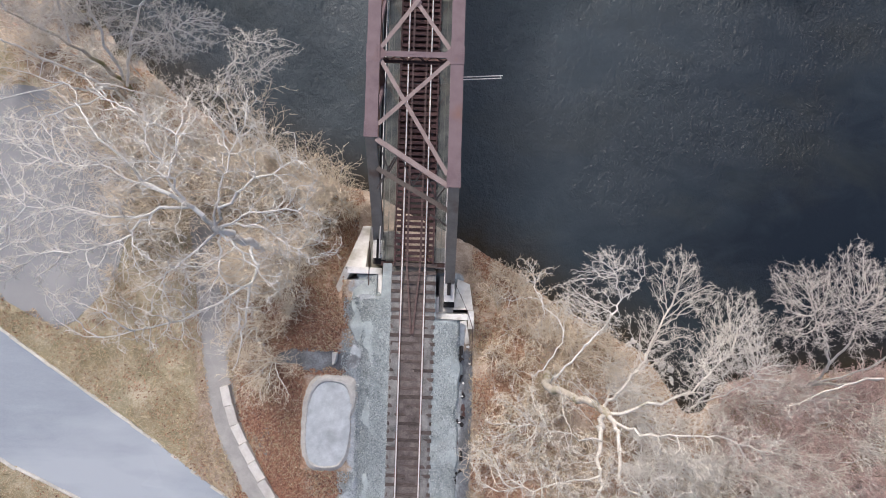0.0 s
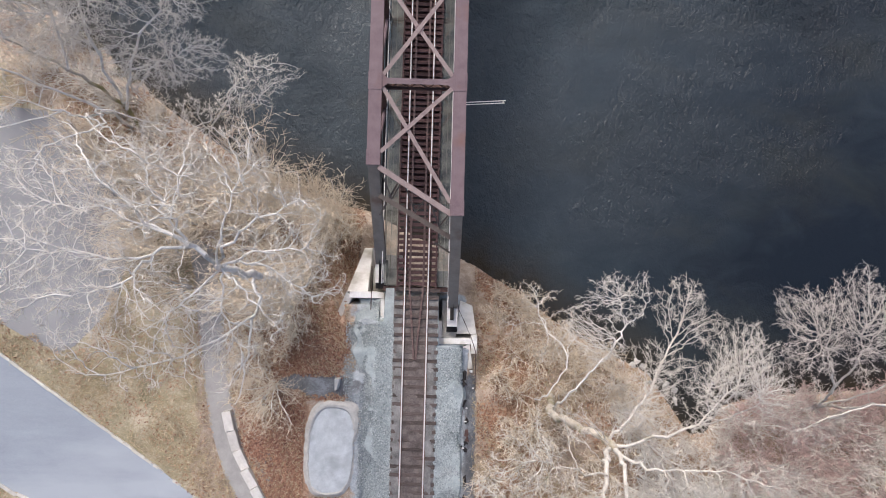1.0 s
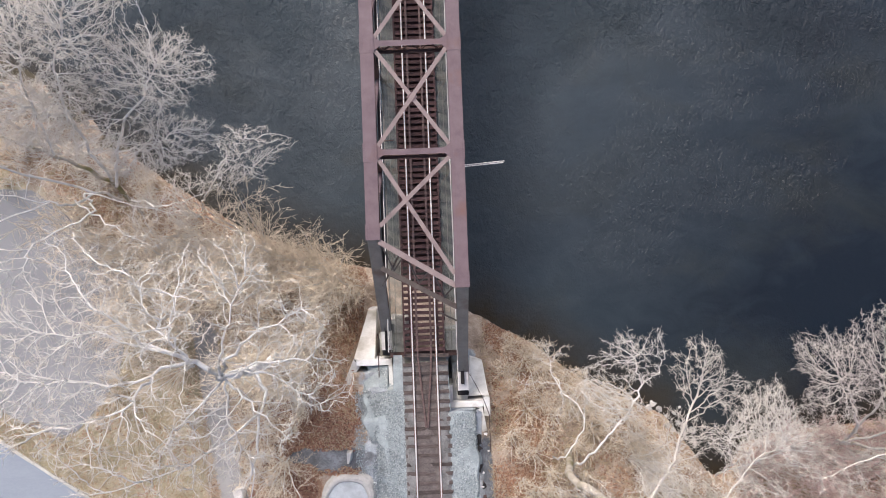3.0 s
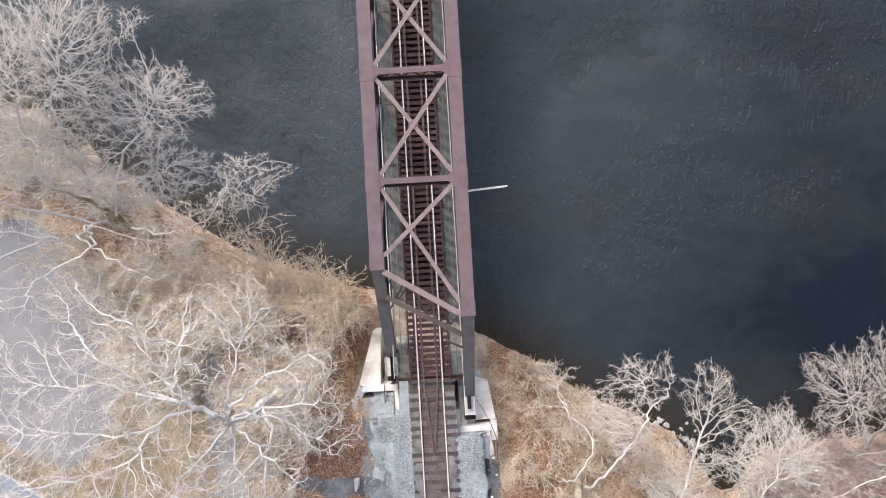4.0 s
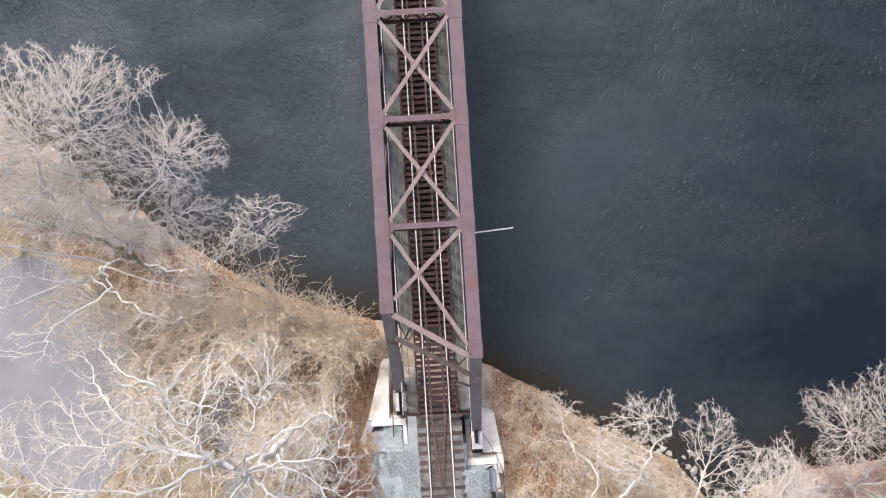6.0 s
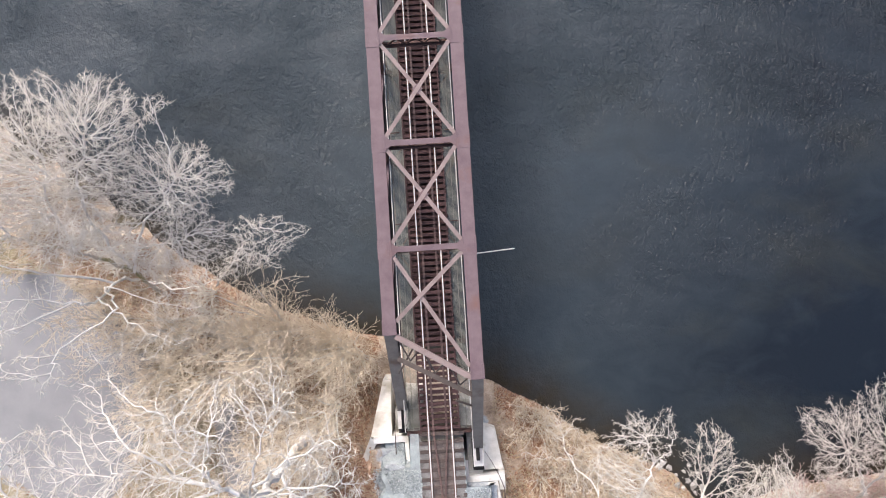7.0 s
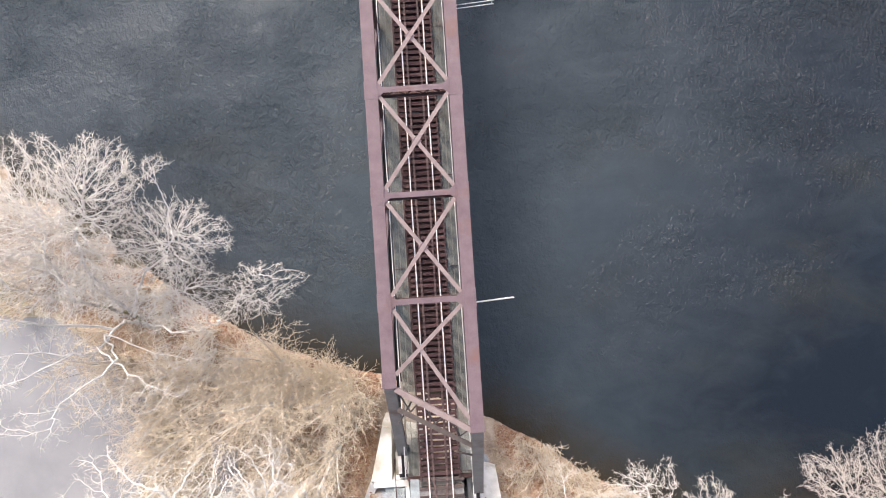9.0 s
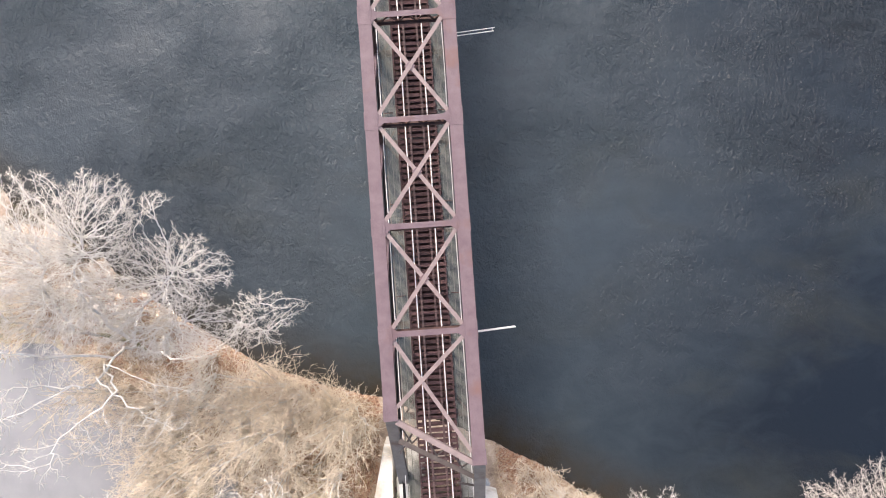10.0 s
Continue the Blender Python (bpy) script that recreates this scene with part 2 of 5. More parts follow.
    # calm and ruffled stretches; long crossing wavelets with fine ripples on them
    gust = calc("MULTIPLY", ramp(noise(0.1, 5, 0.62, (1, 1.2, 1), -20), 0.38, 0.62, 0.3, 1.0), ramp(Y, 4.0, 24.0, 0.45, 1.0))
    h = calc("ADD", calc("MULTIPLY", noise(1.25, 5, 0.62, (1.35, 0.95, 1), 32, 0.4), 1.5), calc("MULTIPLY", noise(3.2, 5, 0.66, (1.35, 0.9, 1), 22, 0.4), 0.7))
    h = calc("ADD", h, calc("MULTIPLY", noise(8.0, 2, 0.5, (1.2, 0.9, 1), 15, 0.5), 0.3))
    bp = N.new("ShaderNodeBump")
    bp.inputs["Distance"].default_value = 0.28
    L.new(gust, bp.inputs["Strength"])
    L.new(h, bp.inputs["Height"])
    L.new(bp.outputs[0], b.inputs["Normal"])
    return m


M["water"] = water_material()


# ---- building helpers ----
def mesh_of(name, bm, material):
    me = bpy.data.meshes.new(name)
    bm.normal_update()
    bm.to_mesh(me)
    bm.free()
    for mm in material if isinstance(material, (list, tuple)) else [material]:
        me.materials.append(mm)
    return me


def part(name, bm, material, parent=None, label=""):
    ob = new(name, mesh_of(name, bm, material))
    if parent:
        ob.parent = parent
    return tagged(ob, label)


def thing(name, at, label, category, group="", kind=""):
    ob = new(name)
    ob.location = at
    ob.empty_display_size = 0.3
    scene.view_layers[0].update()
    return tagged(ob, label, category, group, kind)


def under(ob, parent):
    """Hang ob, built in world places, under a thing that stands off the origin."""
    ob.parent = parent
    ob.matrix_parent_inverse = Matrix.Translation(-parent.location)
    return ob


def box(bm, x0, y0, z0, x1, y1, z1, bevel=0.0):
    vs = bmesh.ops.create_cube(bm, size=1, matrix=Matrix.LocRotScale(((x0 + x1) / 2, (y0 + y1) / 2, (z0 + z1) / 2), None, (x1 - x0, y1 - y0, z1 - z0)))["verts"]
    if bevel:
        bmesh.ops.bevel(bm, geom=list({e for v in vs for e in v.link_edges}), offset=bevel, segments=1, affect="EDGES")


def bar(bm, p0, p1, profiles, up=(0, 0, 1)):
    """Sweeps rectangles (u0, u1, v0, v1), across and upwards, from p0 to p1."""
    p0, p1 = Vector(p0), Vector(p1)
    d = (p1 - p0).normalized()
    u = d.cross(Vector(up)).normalized()
    v = u.cross(d)
    for u0, u1, v0, v1 in profiles:
        ring = [[bm.verts.new(p + u * a + v * c) for a, c in ((u0, v0), (u1, v0), (u1, v1), (u0, v1))] for p in (p0, p1)]
        for i in range(4):
            j = (i + 1) % 4
            bm.faces.new((ring[0][i], ring[0][j], ring[1][j], ring[1][i]))
        bm.faces.new(ring[0][::-1])
        bm.faces.new(ring[1])
    bmesh.ops.recalc_face_normals(bm, faces=bm.faces)


def pipe(bm, pts, r, sides=6):
    pts = [Vector(p) for p in pts]
    rings = []
    for i, p in enumerate(pts):
        d = (pts[min(i + 1, len(pts) - 1)] - pts[max(i - 1, 0)]).normalized()
        u = d.orthogonal().normalized()
        v = d.cross(u)
        rings.append([bm.verts.new(p + (u * math.cos(a) + v * math.sin(a)) * r) for a in [math.tau * k / sides for k in range(sides)]])
    for a, c in zip(rings, rings[1:]):
        k0 = min(range(sides), key=lambda k: (a[0].co - c[k].co).length)
        for k in range(sides):
            bm.faces.new((a[k], a[(k + 1) % sides], c[(k0 + k + 1) % sides], c[(k0 + k) % sides]))
    bm.faces.new(rings[0])
    bm.faces.new(rings[-1])
    bmesh.ops.recalc_face_normals(bm, faces=bm.faces)


# ---- the lie of the land ----
WATER = -8.6
SHORE_X = [-600, -60, -36, -27, -20, -15.2, -13.4, -9.1, -6.5, -4.3, 3.6, 5.5, 7.4, 11.4, 14.3, 17.7, 19.6, 21.0, 22.3, 23.6, 26, 29, 34, 60, 600]
SHORE_Y = [240, 42, 27, 20, 14.5, 11.3, 10.1, 8.4, 7.5, 7.0, 3.2, 2.1, 1.1, -1.9, -3.4, -5.0, -7.6, -9.6, -9.6, -7.4, -6.6, -6.4, -6.0, -3, 60]
TOP_X = [-600, -24, -18, -14.5, -12.0, -8.0, -6.9, -3.3, 3.1, 4.2, 7, 12, 25, 600]
TOP_Z = [-4.0, -4.0, -3.7, -2.9, -2.6, -1.3, -0.55, -0.45, -0.45, -1.4, -2.6, -3.4, -4, -4]


def land(x, y):
    """Height of the bare ground (numbers or arrays)."""
    x, y = np.asarray(x, float), np.asarray(y, float)
    d = (np.interp(x, SHORE_X, SHORE_Y) - y) * 0.87
    top = np.interp(x, TOP_X, TOP_Z)
    bank = WATER - 0.12 + np.where(d > 0, 1.1 * d, 0.35 * d)
    bank = bank - np.where(x < 0, 2.6, 1.3) * np.clip(1.1 - np.abs(np.abs(x) - 3.7) / 1.9, 0, 1) * np.clip((d - 1.2) / 1.2, 0, 1)      # worn away beside the wing walls
    bank = np.maximum(bank, WATER - 3.5)
    far = np.clip((y - 75) * 0.5, 0, 6) - 12
    z = np.where(bank < top, bank, top)
    k = np.clip(1 - np.abs(bank - top) / 1.2, 0, 1)
    z = z - 0.3 * k * k
    lip = np.where(x < -1.3, -1.1, np.where(x > 1.3, -2.6, 0.3))
    fill = -0.5 - np.where(x < 0, 0.75 * np.maximum(0, -x - 3.2), 1.15 * np.maximum(0, x - 2.9)) - 5 * np.maximum(0, y - lip)
    z = np.maximum(z, np.minimum(top, fill))
    z = np.where((x < -2.2) & (x > -4.8) & (y < 0.35) & (y > -3), np.maximum(z, -1.4), z)
    return np.maximum(z, far)


def bumps(x, y, s):
    return (np.sin(x * 1.7 * s + 1.3 * np.sin(y * 1.1 * s)) + np.sin(y * 2.1 * s + 1.7 * np.sin(x * 1.3 * s + 2)) + 0.6 * np.sin((x + y) * 3.7 * s)) / 2.6


# outlines on the ground plan
ROAD_N = [(-60, 15.8), (-29.2, -4.4), (-24.6, -7.5), (-18.9, -11.2), (-12.0, -15.4), (-4, -20.3), (20, -35)]
ROAD_S = [(-60, 2), (-28.7, -13.6), (-23.8, -15.8), (-14, -21.4), (10, -38)]
LOT = [(-45, 4.5), (-29.7, -2.0), (-27.6, -3.1), (-25.4, -4.2), (-24.2, -3.6), (-22.2, -1.5), (-21.2, 0.2), (-20.6, 3), (-20.0, 6.5), (-22.6, 9.7), (-27, 13.1), (-30.4, 13.4), (-45, 22)]
PATH_C = [(-15.2, 4.2), (-14.9, 2.5), (-14.5, 0.2), (-14.05, -3.0), (-13.55, -6.1), (-13.1, -8.4), (-12.1, -11.3), (-10.7, -13.9), (-9.0, -15.9), (-6.5, -18)]
PUDDLE = (-7.2, -5.3)


def inside(x, y, poly):
    x, y = np.asarray(x, float), np.asarray(y, float)
    r = np.zeros(x.shape, bool)
    for (x0, y0), (x1, y1) in zip(poly, poly[1:] + poly[:1]):
        c = (y0 > y) != (y1 > y)
        r ^= c & (x < (x1 - x0) * (y - y0) / ((y1 - y0) or 1e-9) + x0)
    return r


def near_line(x, y, line):
    best = np.full(np.shape(x), 1e9)
    for (x0, y0), (x1, y1) in zip(line, line[1:]):
        dx, dy = x1 - x0, y1 - y0
        t = np.clip(((x - x0) * dx + (y - y0) * dy) / (dx * dx + dy * dy), 0, 1)
        best = np.minimum(best, np.hypot(x - x0 - t * dx, y - y0 - t * dy))
    return best


def build_ground():
    ax = np.concatenate([[-600, -300, -150, -90, -60], np.arange(-45, 42.01, 0.35), [60, 90, 150, 300, 600]])
    ay = np.concatenate([[-600, -300, -150, -80, -50, -36], np.arange(-28, 16.01, 0.35), np.arange(18, 74, 3), [76, 80, 90, 110, 150, 300, 600]])
    X, Y = np.meshgrid(ax, ay)
    Z = land(X, Y)
    Z = Z + 0.07 * bumps(X, Y, 1.0) + 0.04 * bumps(X, Y, 2.7)
    flat = inside(X, Y, ROAD_N + ROAD_S[::-1]) | inside(X, Y, LOT) | (near_line(X, Y, PATH_C) < 0.9)
    Z = np.where(flat, land(X, Y) - 0.06, Z)
    Z = np.where((X > np.where(Y > -4.2, -4.4, -3.0)) & (X < 3.1) & (Y < np.where(X < -2.2, -1.2, 0.5)), np.minimum(Z, -1.0), Z)
    Z = np.where((np.abs(X + 5.3) < 2.1) & (np.abs(Y + 9.4) < 3.4), np.minimum(Z, -0.6), Z)
    nx, ny = len(ax), len(ay)
    i = np.arange(nx * ny).reshape(ny, nx)
    faces = np.stack([i[:-1, :-1], i[:-1, 1:], i[1:, 1:], i[1:, :-1]], -1).reshape(-1, 4)
    me = bpy.data.meshes.new("ground")
    me.from_pydata(np.stack([X, Y, Z], -1).reshape(-1, 3).tolist(), [], faces.tolist())
    d = (np.interp(X, SHORE_X, SHORE_Y) - Y) * 0.87
    lawn = np.clip((-13.8 - X) / 2, 0, 1) * np.clip((d - 4.5) / 2, 0, 1) * 0.75 + np.clip((X - 14) / 4, 0, 1) * 0.2
    litter = np.clip(1 - np.abs(X + 8.6) / 2.2, 0, 1) * np.clip((-3 - Y) / 2, 0, 1) + 0.75 * np.clip(1.2 - np.abs(d - 2.6) / 3.6, 0, 1) * np.clip((-4.6 - X) / 1.0, 0, 1) * np.clip((X + 17) / 5, 0.5, 1) + 0.12 * np.clip((X - 19) / 3, 0, 1) + 0.75 * np.clip(1 - np.abs(X - 7) / 3, 0, 1) * np.clip((0 - Y) / 2, 0, 1) + 0.35 * np.clip(1 - np.abs(X + 6) / 2.5, 0, 1) + 0.7 * np.clip(1.25 - np.hypot((X + 5.6) / 1.4, (Y - 6.2) / 1.2), 0, 1) + 0.45 * np.clip(1.3 - np.hypot((X + 9.5) / 3.5, (Y + 1.0) / 4.0), 0, 1) + 1.2 * np.clip(1.25 - np.hypot((X + 6.7) / 2.6, (Y + 2.5) / 2.2), 0, 1) + 0.8 * np.clip(1.2 - np.abs(X + 8.2) / 1.5, 0, 1) * np.clip((-6.2 - Y) / 1, 0, 1)
    gravel = np.clip((X + 4.7 + 0.6 * bumps(X, Y, 1.3)) / 1.4, 0, 1) * np.clip((3.7 - X) / 0.5, 0, 1) * np.clip((1 - Y) / 1.0, 0, 1) * 1.2
    mud = np.clip(1.3 - np.abs(X - 3.7) / 0.5, 0, 1) * np.clip((-4 - Y) / 0.8, 0, 1) + 1.7 * np.clip(1.3 - np.hypot((X - PUDDLE[0] - 0.9) / 3.1, (Y - PUDDLE[1]) / 0.75), 0, 1) + np.clip(1.2 - np.hypot((X + 9.6) / 0.9, (Y + 11) / 2.5), 0, 1) * 0.8
    bed = np.clip((-d + 0.15) / 0.5, 0, 1) * 1.5
    for key, v in (("lawn", lawn), ("litter", litter), ("gravel", gravel), ("mud", mud), ("bed", bed)):
        me.attributes.new(key, "FLOAT", "POINT").data.foreach_set("value", np.ascontiguousarray(v.reshape(-1), np.float32))
    me.materials.append(M["ground"])
    me.polygons.foreach_set("use_smooth", [True] * len(me.polygons))
    return tagged(new("ground", me), "river bank of dry grass, soil and fallen brown leaves", "ground", kind="structure")


def sheet(name, poly, lift, material, label, category, parent=None):
    """A thin paved sheet with the outline poly, laid on the land."""
    bm = bmesh.new()
    vs = [bm.verts.new((x, y, 0)) for x, y in poly]
    f = bm.faces.new(vs)
    bmesh.ops.triangulate(bm, faces=[f])
    for _ in range(4):
        long = [e for e in bm.edges if e.calc_length() > 2.5]
        if long:
            bmesh.ops.subdivide_edges(bm, edges=long, cuts=1)
            bmesh.ops.triangulate(bm, faces=bm.faces)
    for v in bm.verts:
        v.co.z = float(land(v.co.x, v.co.y)) + lift
    bmesh.ops.recalc_face_normals(bm, faces=bm.faces)
    if sum(f.normal.z for f in bm.faces) < 0:
        bmesh.ops.reverse_faces(bm, faces=bm.faces)
    top = list(bm.faces)
    low = bmesh.ops.extrude_face_region(bm, geom=top)["geom"]
    for g in low:
        if isinstance(g, bmesh.types.BMVert):
            g.co.z += 0.02
    ob = part(name, bm, material, parent)
    return tagged(ob, label, category, kind="structure")


def ribbon(line, half):
    """The outline of a strip of that half width along a line."""
    left, right = [], []
    for i, (x, y) in enumerate(line):
        x0, y0 = line[max(i - 1, 0)]
        x1, y1 = line[min(i + 1, len(line) - 1)]
        n = math.hypot(x1 - x0, y1 - y0)
        ux, uy = -(y1 - y0) / n, (x1 - x0) / n
        left.append((x + ux * half, y + uy * half))
        right.append((x - ux * half, y - uy * half))
    return left + right[::-1]


def along(line, step):
    """Evenly spaced (x, y, heading) along a line."""
    out, left = [], 0.0
    for (x0, y0), (x1, y1) in zip(line, line[1:]):
        n = math.hypot(x1 - x0, y1 - y0)
        a = math.atan2(y1 - y0, x1 - x0)
        while left < n:
            out.append((x0 + (x1 - x0) * left / n, y0 + (y1 - y0) * left / n, a))
            left += step
        left -= n
    return out


build_ground()


def build_water():
    ax = np.concatenate([[-600, -200, -90], np.arange(-60, 60.1, 0.6), [90, 200, 600]])
    ay = np.concatenate([[-600, -200, -60], np.arange(-30, 40.1, 0.6), [45, 60, 75, 100, 200, 600]])
    X, Y = np.meshgrid(ax, ay)
    i = np.arange(X.size).reshape(X.shape)
    quads = np.stack([i[:-1, :-1], i[:-1, 1:], i[1:, 1:], i[1:, :-1]], -1).reshape(-1, 4)
    me = bpy.data.meshes.new("water")
    me.from_pydata(np.stack([X, Y, np.full(X.shape, WATER)], -1).reshape(-1, 3).tolist(), [], quads.tolist())
    out = (Y - np.interp(X, SHORE_X, SHORE_Y)) * 0.87
    shallow = np.clip(1.6 - out / 2.5, 0, 1.6)
    me.attributes.new("shallow", "FLOAT", "POINT").data.foreach_set("value", np.ascontiguousarray(shallow.reshape(-1), np.float32))
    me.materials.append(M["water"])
    return tagged(new("water", me), "dark rippled river water flowing under the bridge", "river", kind="structure")


build_water()

sheet("road", ROAD_N + ROAD_S[::-1], 0.0, M["asphalt"], "worn blue-grey asphalt road with pale kerbs", "road")
sheet("parking_lot", LOT, 0.005, M["asphalt_lot"], "bare grey asphalt lot under the sycamore branches", "parking lot")
sheet("footpath", ribbon(PATH_C, 0.95), 0.01, M["path"], "narrow grey asphalt footpath beside a stone wall", "path")


# ---- the truss bridge ----
CH_X, CH_Z = 2.39, 6.0                      # middle of a chord, top of the chords
NODES = [13.06 + 6.03 * k for k in range(9)]
END_L, END_R = 8.37, 5.63                   # skewed ends: where the end posts meet the chords
FOOT_L, FOOT_R = 2.72, -0.03
LOW_Z = -0.75                               # middle of the bottom chords
FAR = NODES[-1] + 5.9


def build_bridge():
    b = thing("truss_bridge", (0, FAR / 2, LOW_Z), "faded oxide-red riveted steel through truss railway bridge", "bridge")
    put = lambda name, bm, m, label="", to=None: under(part(name, bm, M[m], None, label), b) if to is None else hang(name, bm, m, label, to)

    def hang(name, bm, m, label, to):
        ob = part(name, bm, M[m], None, label)
        ob.parent = to
        return ob

    for s, end, foot in ((-1, END_L, FOOT_L), (1, END_R, FOOT_R)):
        x = s * CH_X
        # top chord: cover plate over two webs, open below
        bm = bmesh.new()
        bar(bm, (x, end - 0.1, CH_Z), (x, FAR - 5.5, CH_Z), [(-0.37, 0.37, -0.025, 0)])
        chord = put("top_chord", bm, "steel")
        # webs darker than the cover plate: their shade is in the colour
        for o in (-0.28, 0.28):
            bm = bmesh.new()
            q = 1 if o > 0 else -1
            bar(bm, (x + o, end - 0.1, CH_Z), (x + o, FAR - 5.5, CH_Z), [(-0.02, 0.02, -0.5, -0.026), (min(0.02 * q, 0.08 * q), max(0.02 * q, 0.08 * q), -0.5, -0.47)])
            hang("web", bm, "steel_dark", "dark web plate, shade put into its colour", chord)
        for k, y in enumerate([end + 0.25] + NODES[:-1]):
            bm = bmesh.new()
            box(bm, x - 0.4, y - (0.35 if k == 0 else 0.52), CH_Z + 0.002, x + 0.4, y + 0.52, CH_Z + 0.022)
            for ry in range(9):
                for rx in (-0.33, -0.22, 0.22, 0.33):
                    yy = y - 0.32 + ry * 0.1
                    bmesh.ops.create_cone(bm, cap_ends=True, segments=6, radius1=0.024, radius2=0.014, depth=0.02, matrix=Matrix.Translation((x + rx, yy, CH_Z + 0.03)))
            hang("splice_plate", bm, "steel", "", chord)
        # gussets where the cross struts meet the chord
        for y in NODES[:-1]:
            bm = bmesh.new()
            vs = [(x - s * 0.37, y - 0.42), (x - s * 0.37, y + 0.42), (x - s * 0.72, y + 0.14), (x - s * 0.72, y - 0.14)]
            lo = [bm.verts.new((px, py, CH_Z - 0.06)) for px, py in vs]
            hi = [bm.verts.new((px, py, CH_Z - 0.03)) for px, py in vs]
            bm.faces.new(lo), bm.faces.new(hi)
            for i in range(4):
                bm.faces.new((lo[i], lo[(i + 1) % 4], hi[(i + 1) % 4], hi[i]))
            bmesh.ops.recalc_face_normals(bm, faces=bm.faces)
            put("gusset", bm, "steel")
        # bottom chord
        bm = bmesh.new()
        bar(bm, (x, foot, LOW_Z), (x, FAR, LOW_Z), [(-0.26, -0.22, -0.25, 0.25), (0.22, 0.26, -0.25, 0.25), (-0.32, -0.26, 0.22, 0.25), (0.26, 0.32, 0.22, 0.25)])
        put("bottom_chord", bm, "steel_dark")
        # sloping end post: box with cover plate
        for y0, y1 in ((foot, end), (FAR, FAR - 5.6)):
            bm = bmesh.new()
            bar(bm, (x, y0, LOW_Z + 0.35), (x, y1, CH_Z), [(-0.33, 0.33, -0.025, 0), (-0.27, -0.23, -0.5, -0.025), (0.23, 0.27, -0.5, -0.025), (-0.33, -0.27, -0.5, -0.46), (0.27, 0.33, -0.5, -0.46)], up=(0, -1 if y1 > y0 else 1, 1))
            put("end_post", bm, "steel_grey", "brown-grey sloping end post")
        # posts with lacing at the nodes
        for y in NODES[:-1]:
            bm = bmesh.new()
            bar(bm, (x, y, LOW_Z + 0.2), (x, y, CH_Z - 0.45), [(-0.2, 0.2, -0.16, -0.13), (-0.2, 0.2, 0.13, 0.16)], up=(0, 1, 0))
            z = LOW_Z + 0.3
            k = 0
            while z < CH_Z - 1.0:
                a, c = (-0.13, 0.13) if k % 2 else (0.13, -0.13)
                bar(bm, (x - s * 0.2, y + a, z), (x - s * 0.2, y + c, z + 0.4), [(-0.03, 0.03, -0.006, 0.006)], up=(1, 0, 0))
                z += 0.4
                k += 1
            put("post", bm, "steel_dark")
        # side diagonals: pairs of flat eye bars, leaning to mid span
        for k in range(len(NODES) - 2):
            y0, y1 = (NODES[k], NODES[k + 1]) if k < 4 else (NODES[k + 1], NODES[k])
            bm = bmesh.new()
            bar(bm, (x, y0, CH_Z - 0.35), (x, y1, LOW_Z + 0.2), [(-0.17, -0.13, -0.09, 0.09), (0.13, 0.17, -0.09, 0.09)], up=(1, 0, 0))
            put("side_diagonal", bm, "steel")
        bm = bmesh.new()
        bar(bm, (x, end + 0.1, CH_Z - 0.35), (x, NODES[0], LOW_Z + 0.2), [(-0.17, -0.13, -0.09, 0.09), (0.13, 0.17, -0.09, 0.09)], up=(1, 0, 0))
        put("side_diagonal", bm, "steel")
        # pedestal shoe under the end post, pale, and behind it the block at the bearing
        bm = bmesh.new()
        bar(bm, (x, foot + 0.1, -0.42), (x, foot - 1.2, -0.55), [(-0.3, 0.3, -0.05, 0.0), (-0.3, -0.25, -0.4, -0.05), (0.25, 0.3, -0.4, -0.05), (-0.34, -0.3, -0.02, 0.03), (0.3, 0.34, -0.02, 0.03)])
        put("shoe", bm, "pipe", "pale painted steel shoe")
        # black block: the bearing recess's shade as colour
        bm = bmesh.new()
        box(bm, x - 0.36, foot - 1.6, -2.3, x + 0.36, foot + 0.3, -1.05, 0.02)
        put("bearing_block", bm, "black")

    # cross struts: two angles with a web between
    for y in NODES[:-1]:
        bm = bmesh.new()
        bar(bm, (-CH_X + 0.3, y, CH_Z - 0.06), (CH_X - 0.3, y, CH_Z - 0.06), [(-0.16, -0.015, 0.0, 0.02), (0.015, 0.16, 0.0, 0.02), (-0.015, 0.015, -0.25, 0.03)])
        put("cross_strut", bm, "steel")
        bm = bmesh.new()
        bar(bm, (-CH_X + 0.3, y, CH_Z - 1.3), (CH_X - 0.3, y, CH_Z - 1.3), [(-0.17, 0.17, 0.0, 0.02), (-0.015, 0.015, 0, 0.2)])
        for i in range(8):
            xa = -2.1 + i * 0.525
            za, zc = (CH_Z - 1.25, CH_Z - 0.25) if i % 2 else (CH_Z - 0.25, CH_Z - 1.25)
            bar(bm, (xa, y, za), (xa + 0.525, y, zc), [(-0.05, 0.05, -0.03, 0.03)], up=(0, 1, 0))
        put("sway_frame", bm, "steel_dark", "rust-brown laced sway frame")
    # top laterals: an X in each panel
    tops = [(END_L + 0.35, END_R + 0.35)] + [(y, y) for y in NODES[:-1]]
    for (l0, r0), (l1, r1) in zip(tops, tops[1:]):
        for k, (p, q) in enumerate((((-2.0, l0 + 0.3), (2.0, r1 - 0.3)), ((2.0, r0 + 0.3), (-2.0, l1 - 0.3)))):
            bm = bmesh.new()
            z = CH_Z - 0.05 - 0.06 * k
            bar(bm, (*p, z), (*q, z), [(-0.115, -0.02, 0, 0.018), (0.02, 0.115, 0, 0.018), (-0.02, 0.02, -0.1, 0.008)])
            put("top_lateral", bm, "steel_pale")
        bm = bmesh.new()
        yc = (l0 + r0 + l1 + r1) / 4
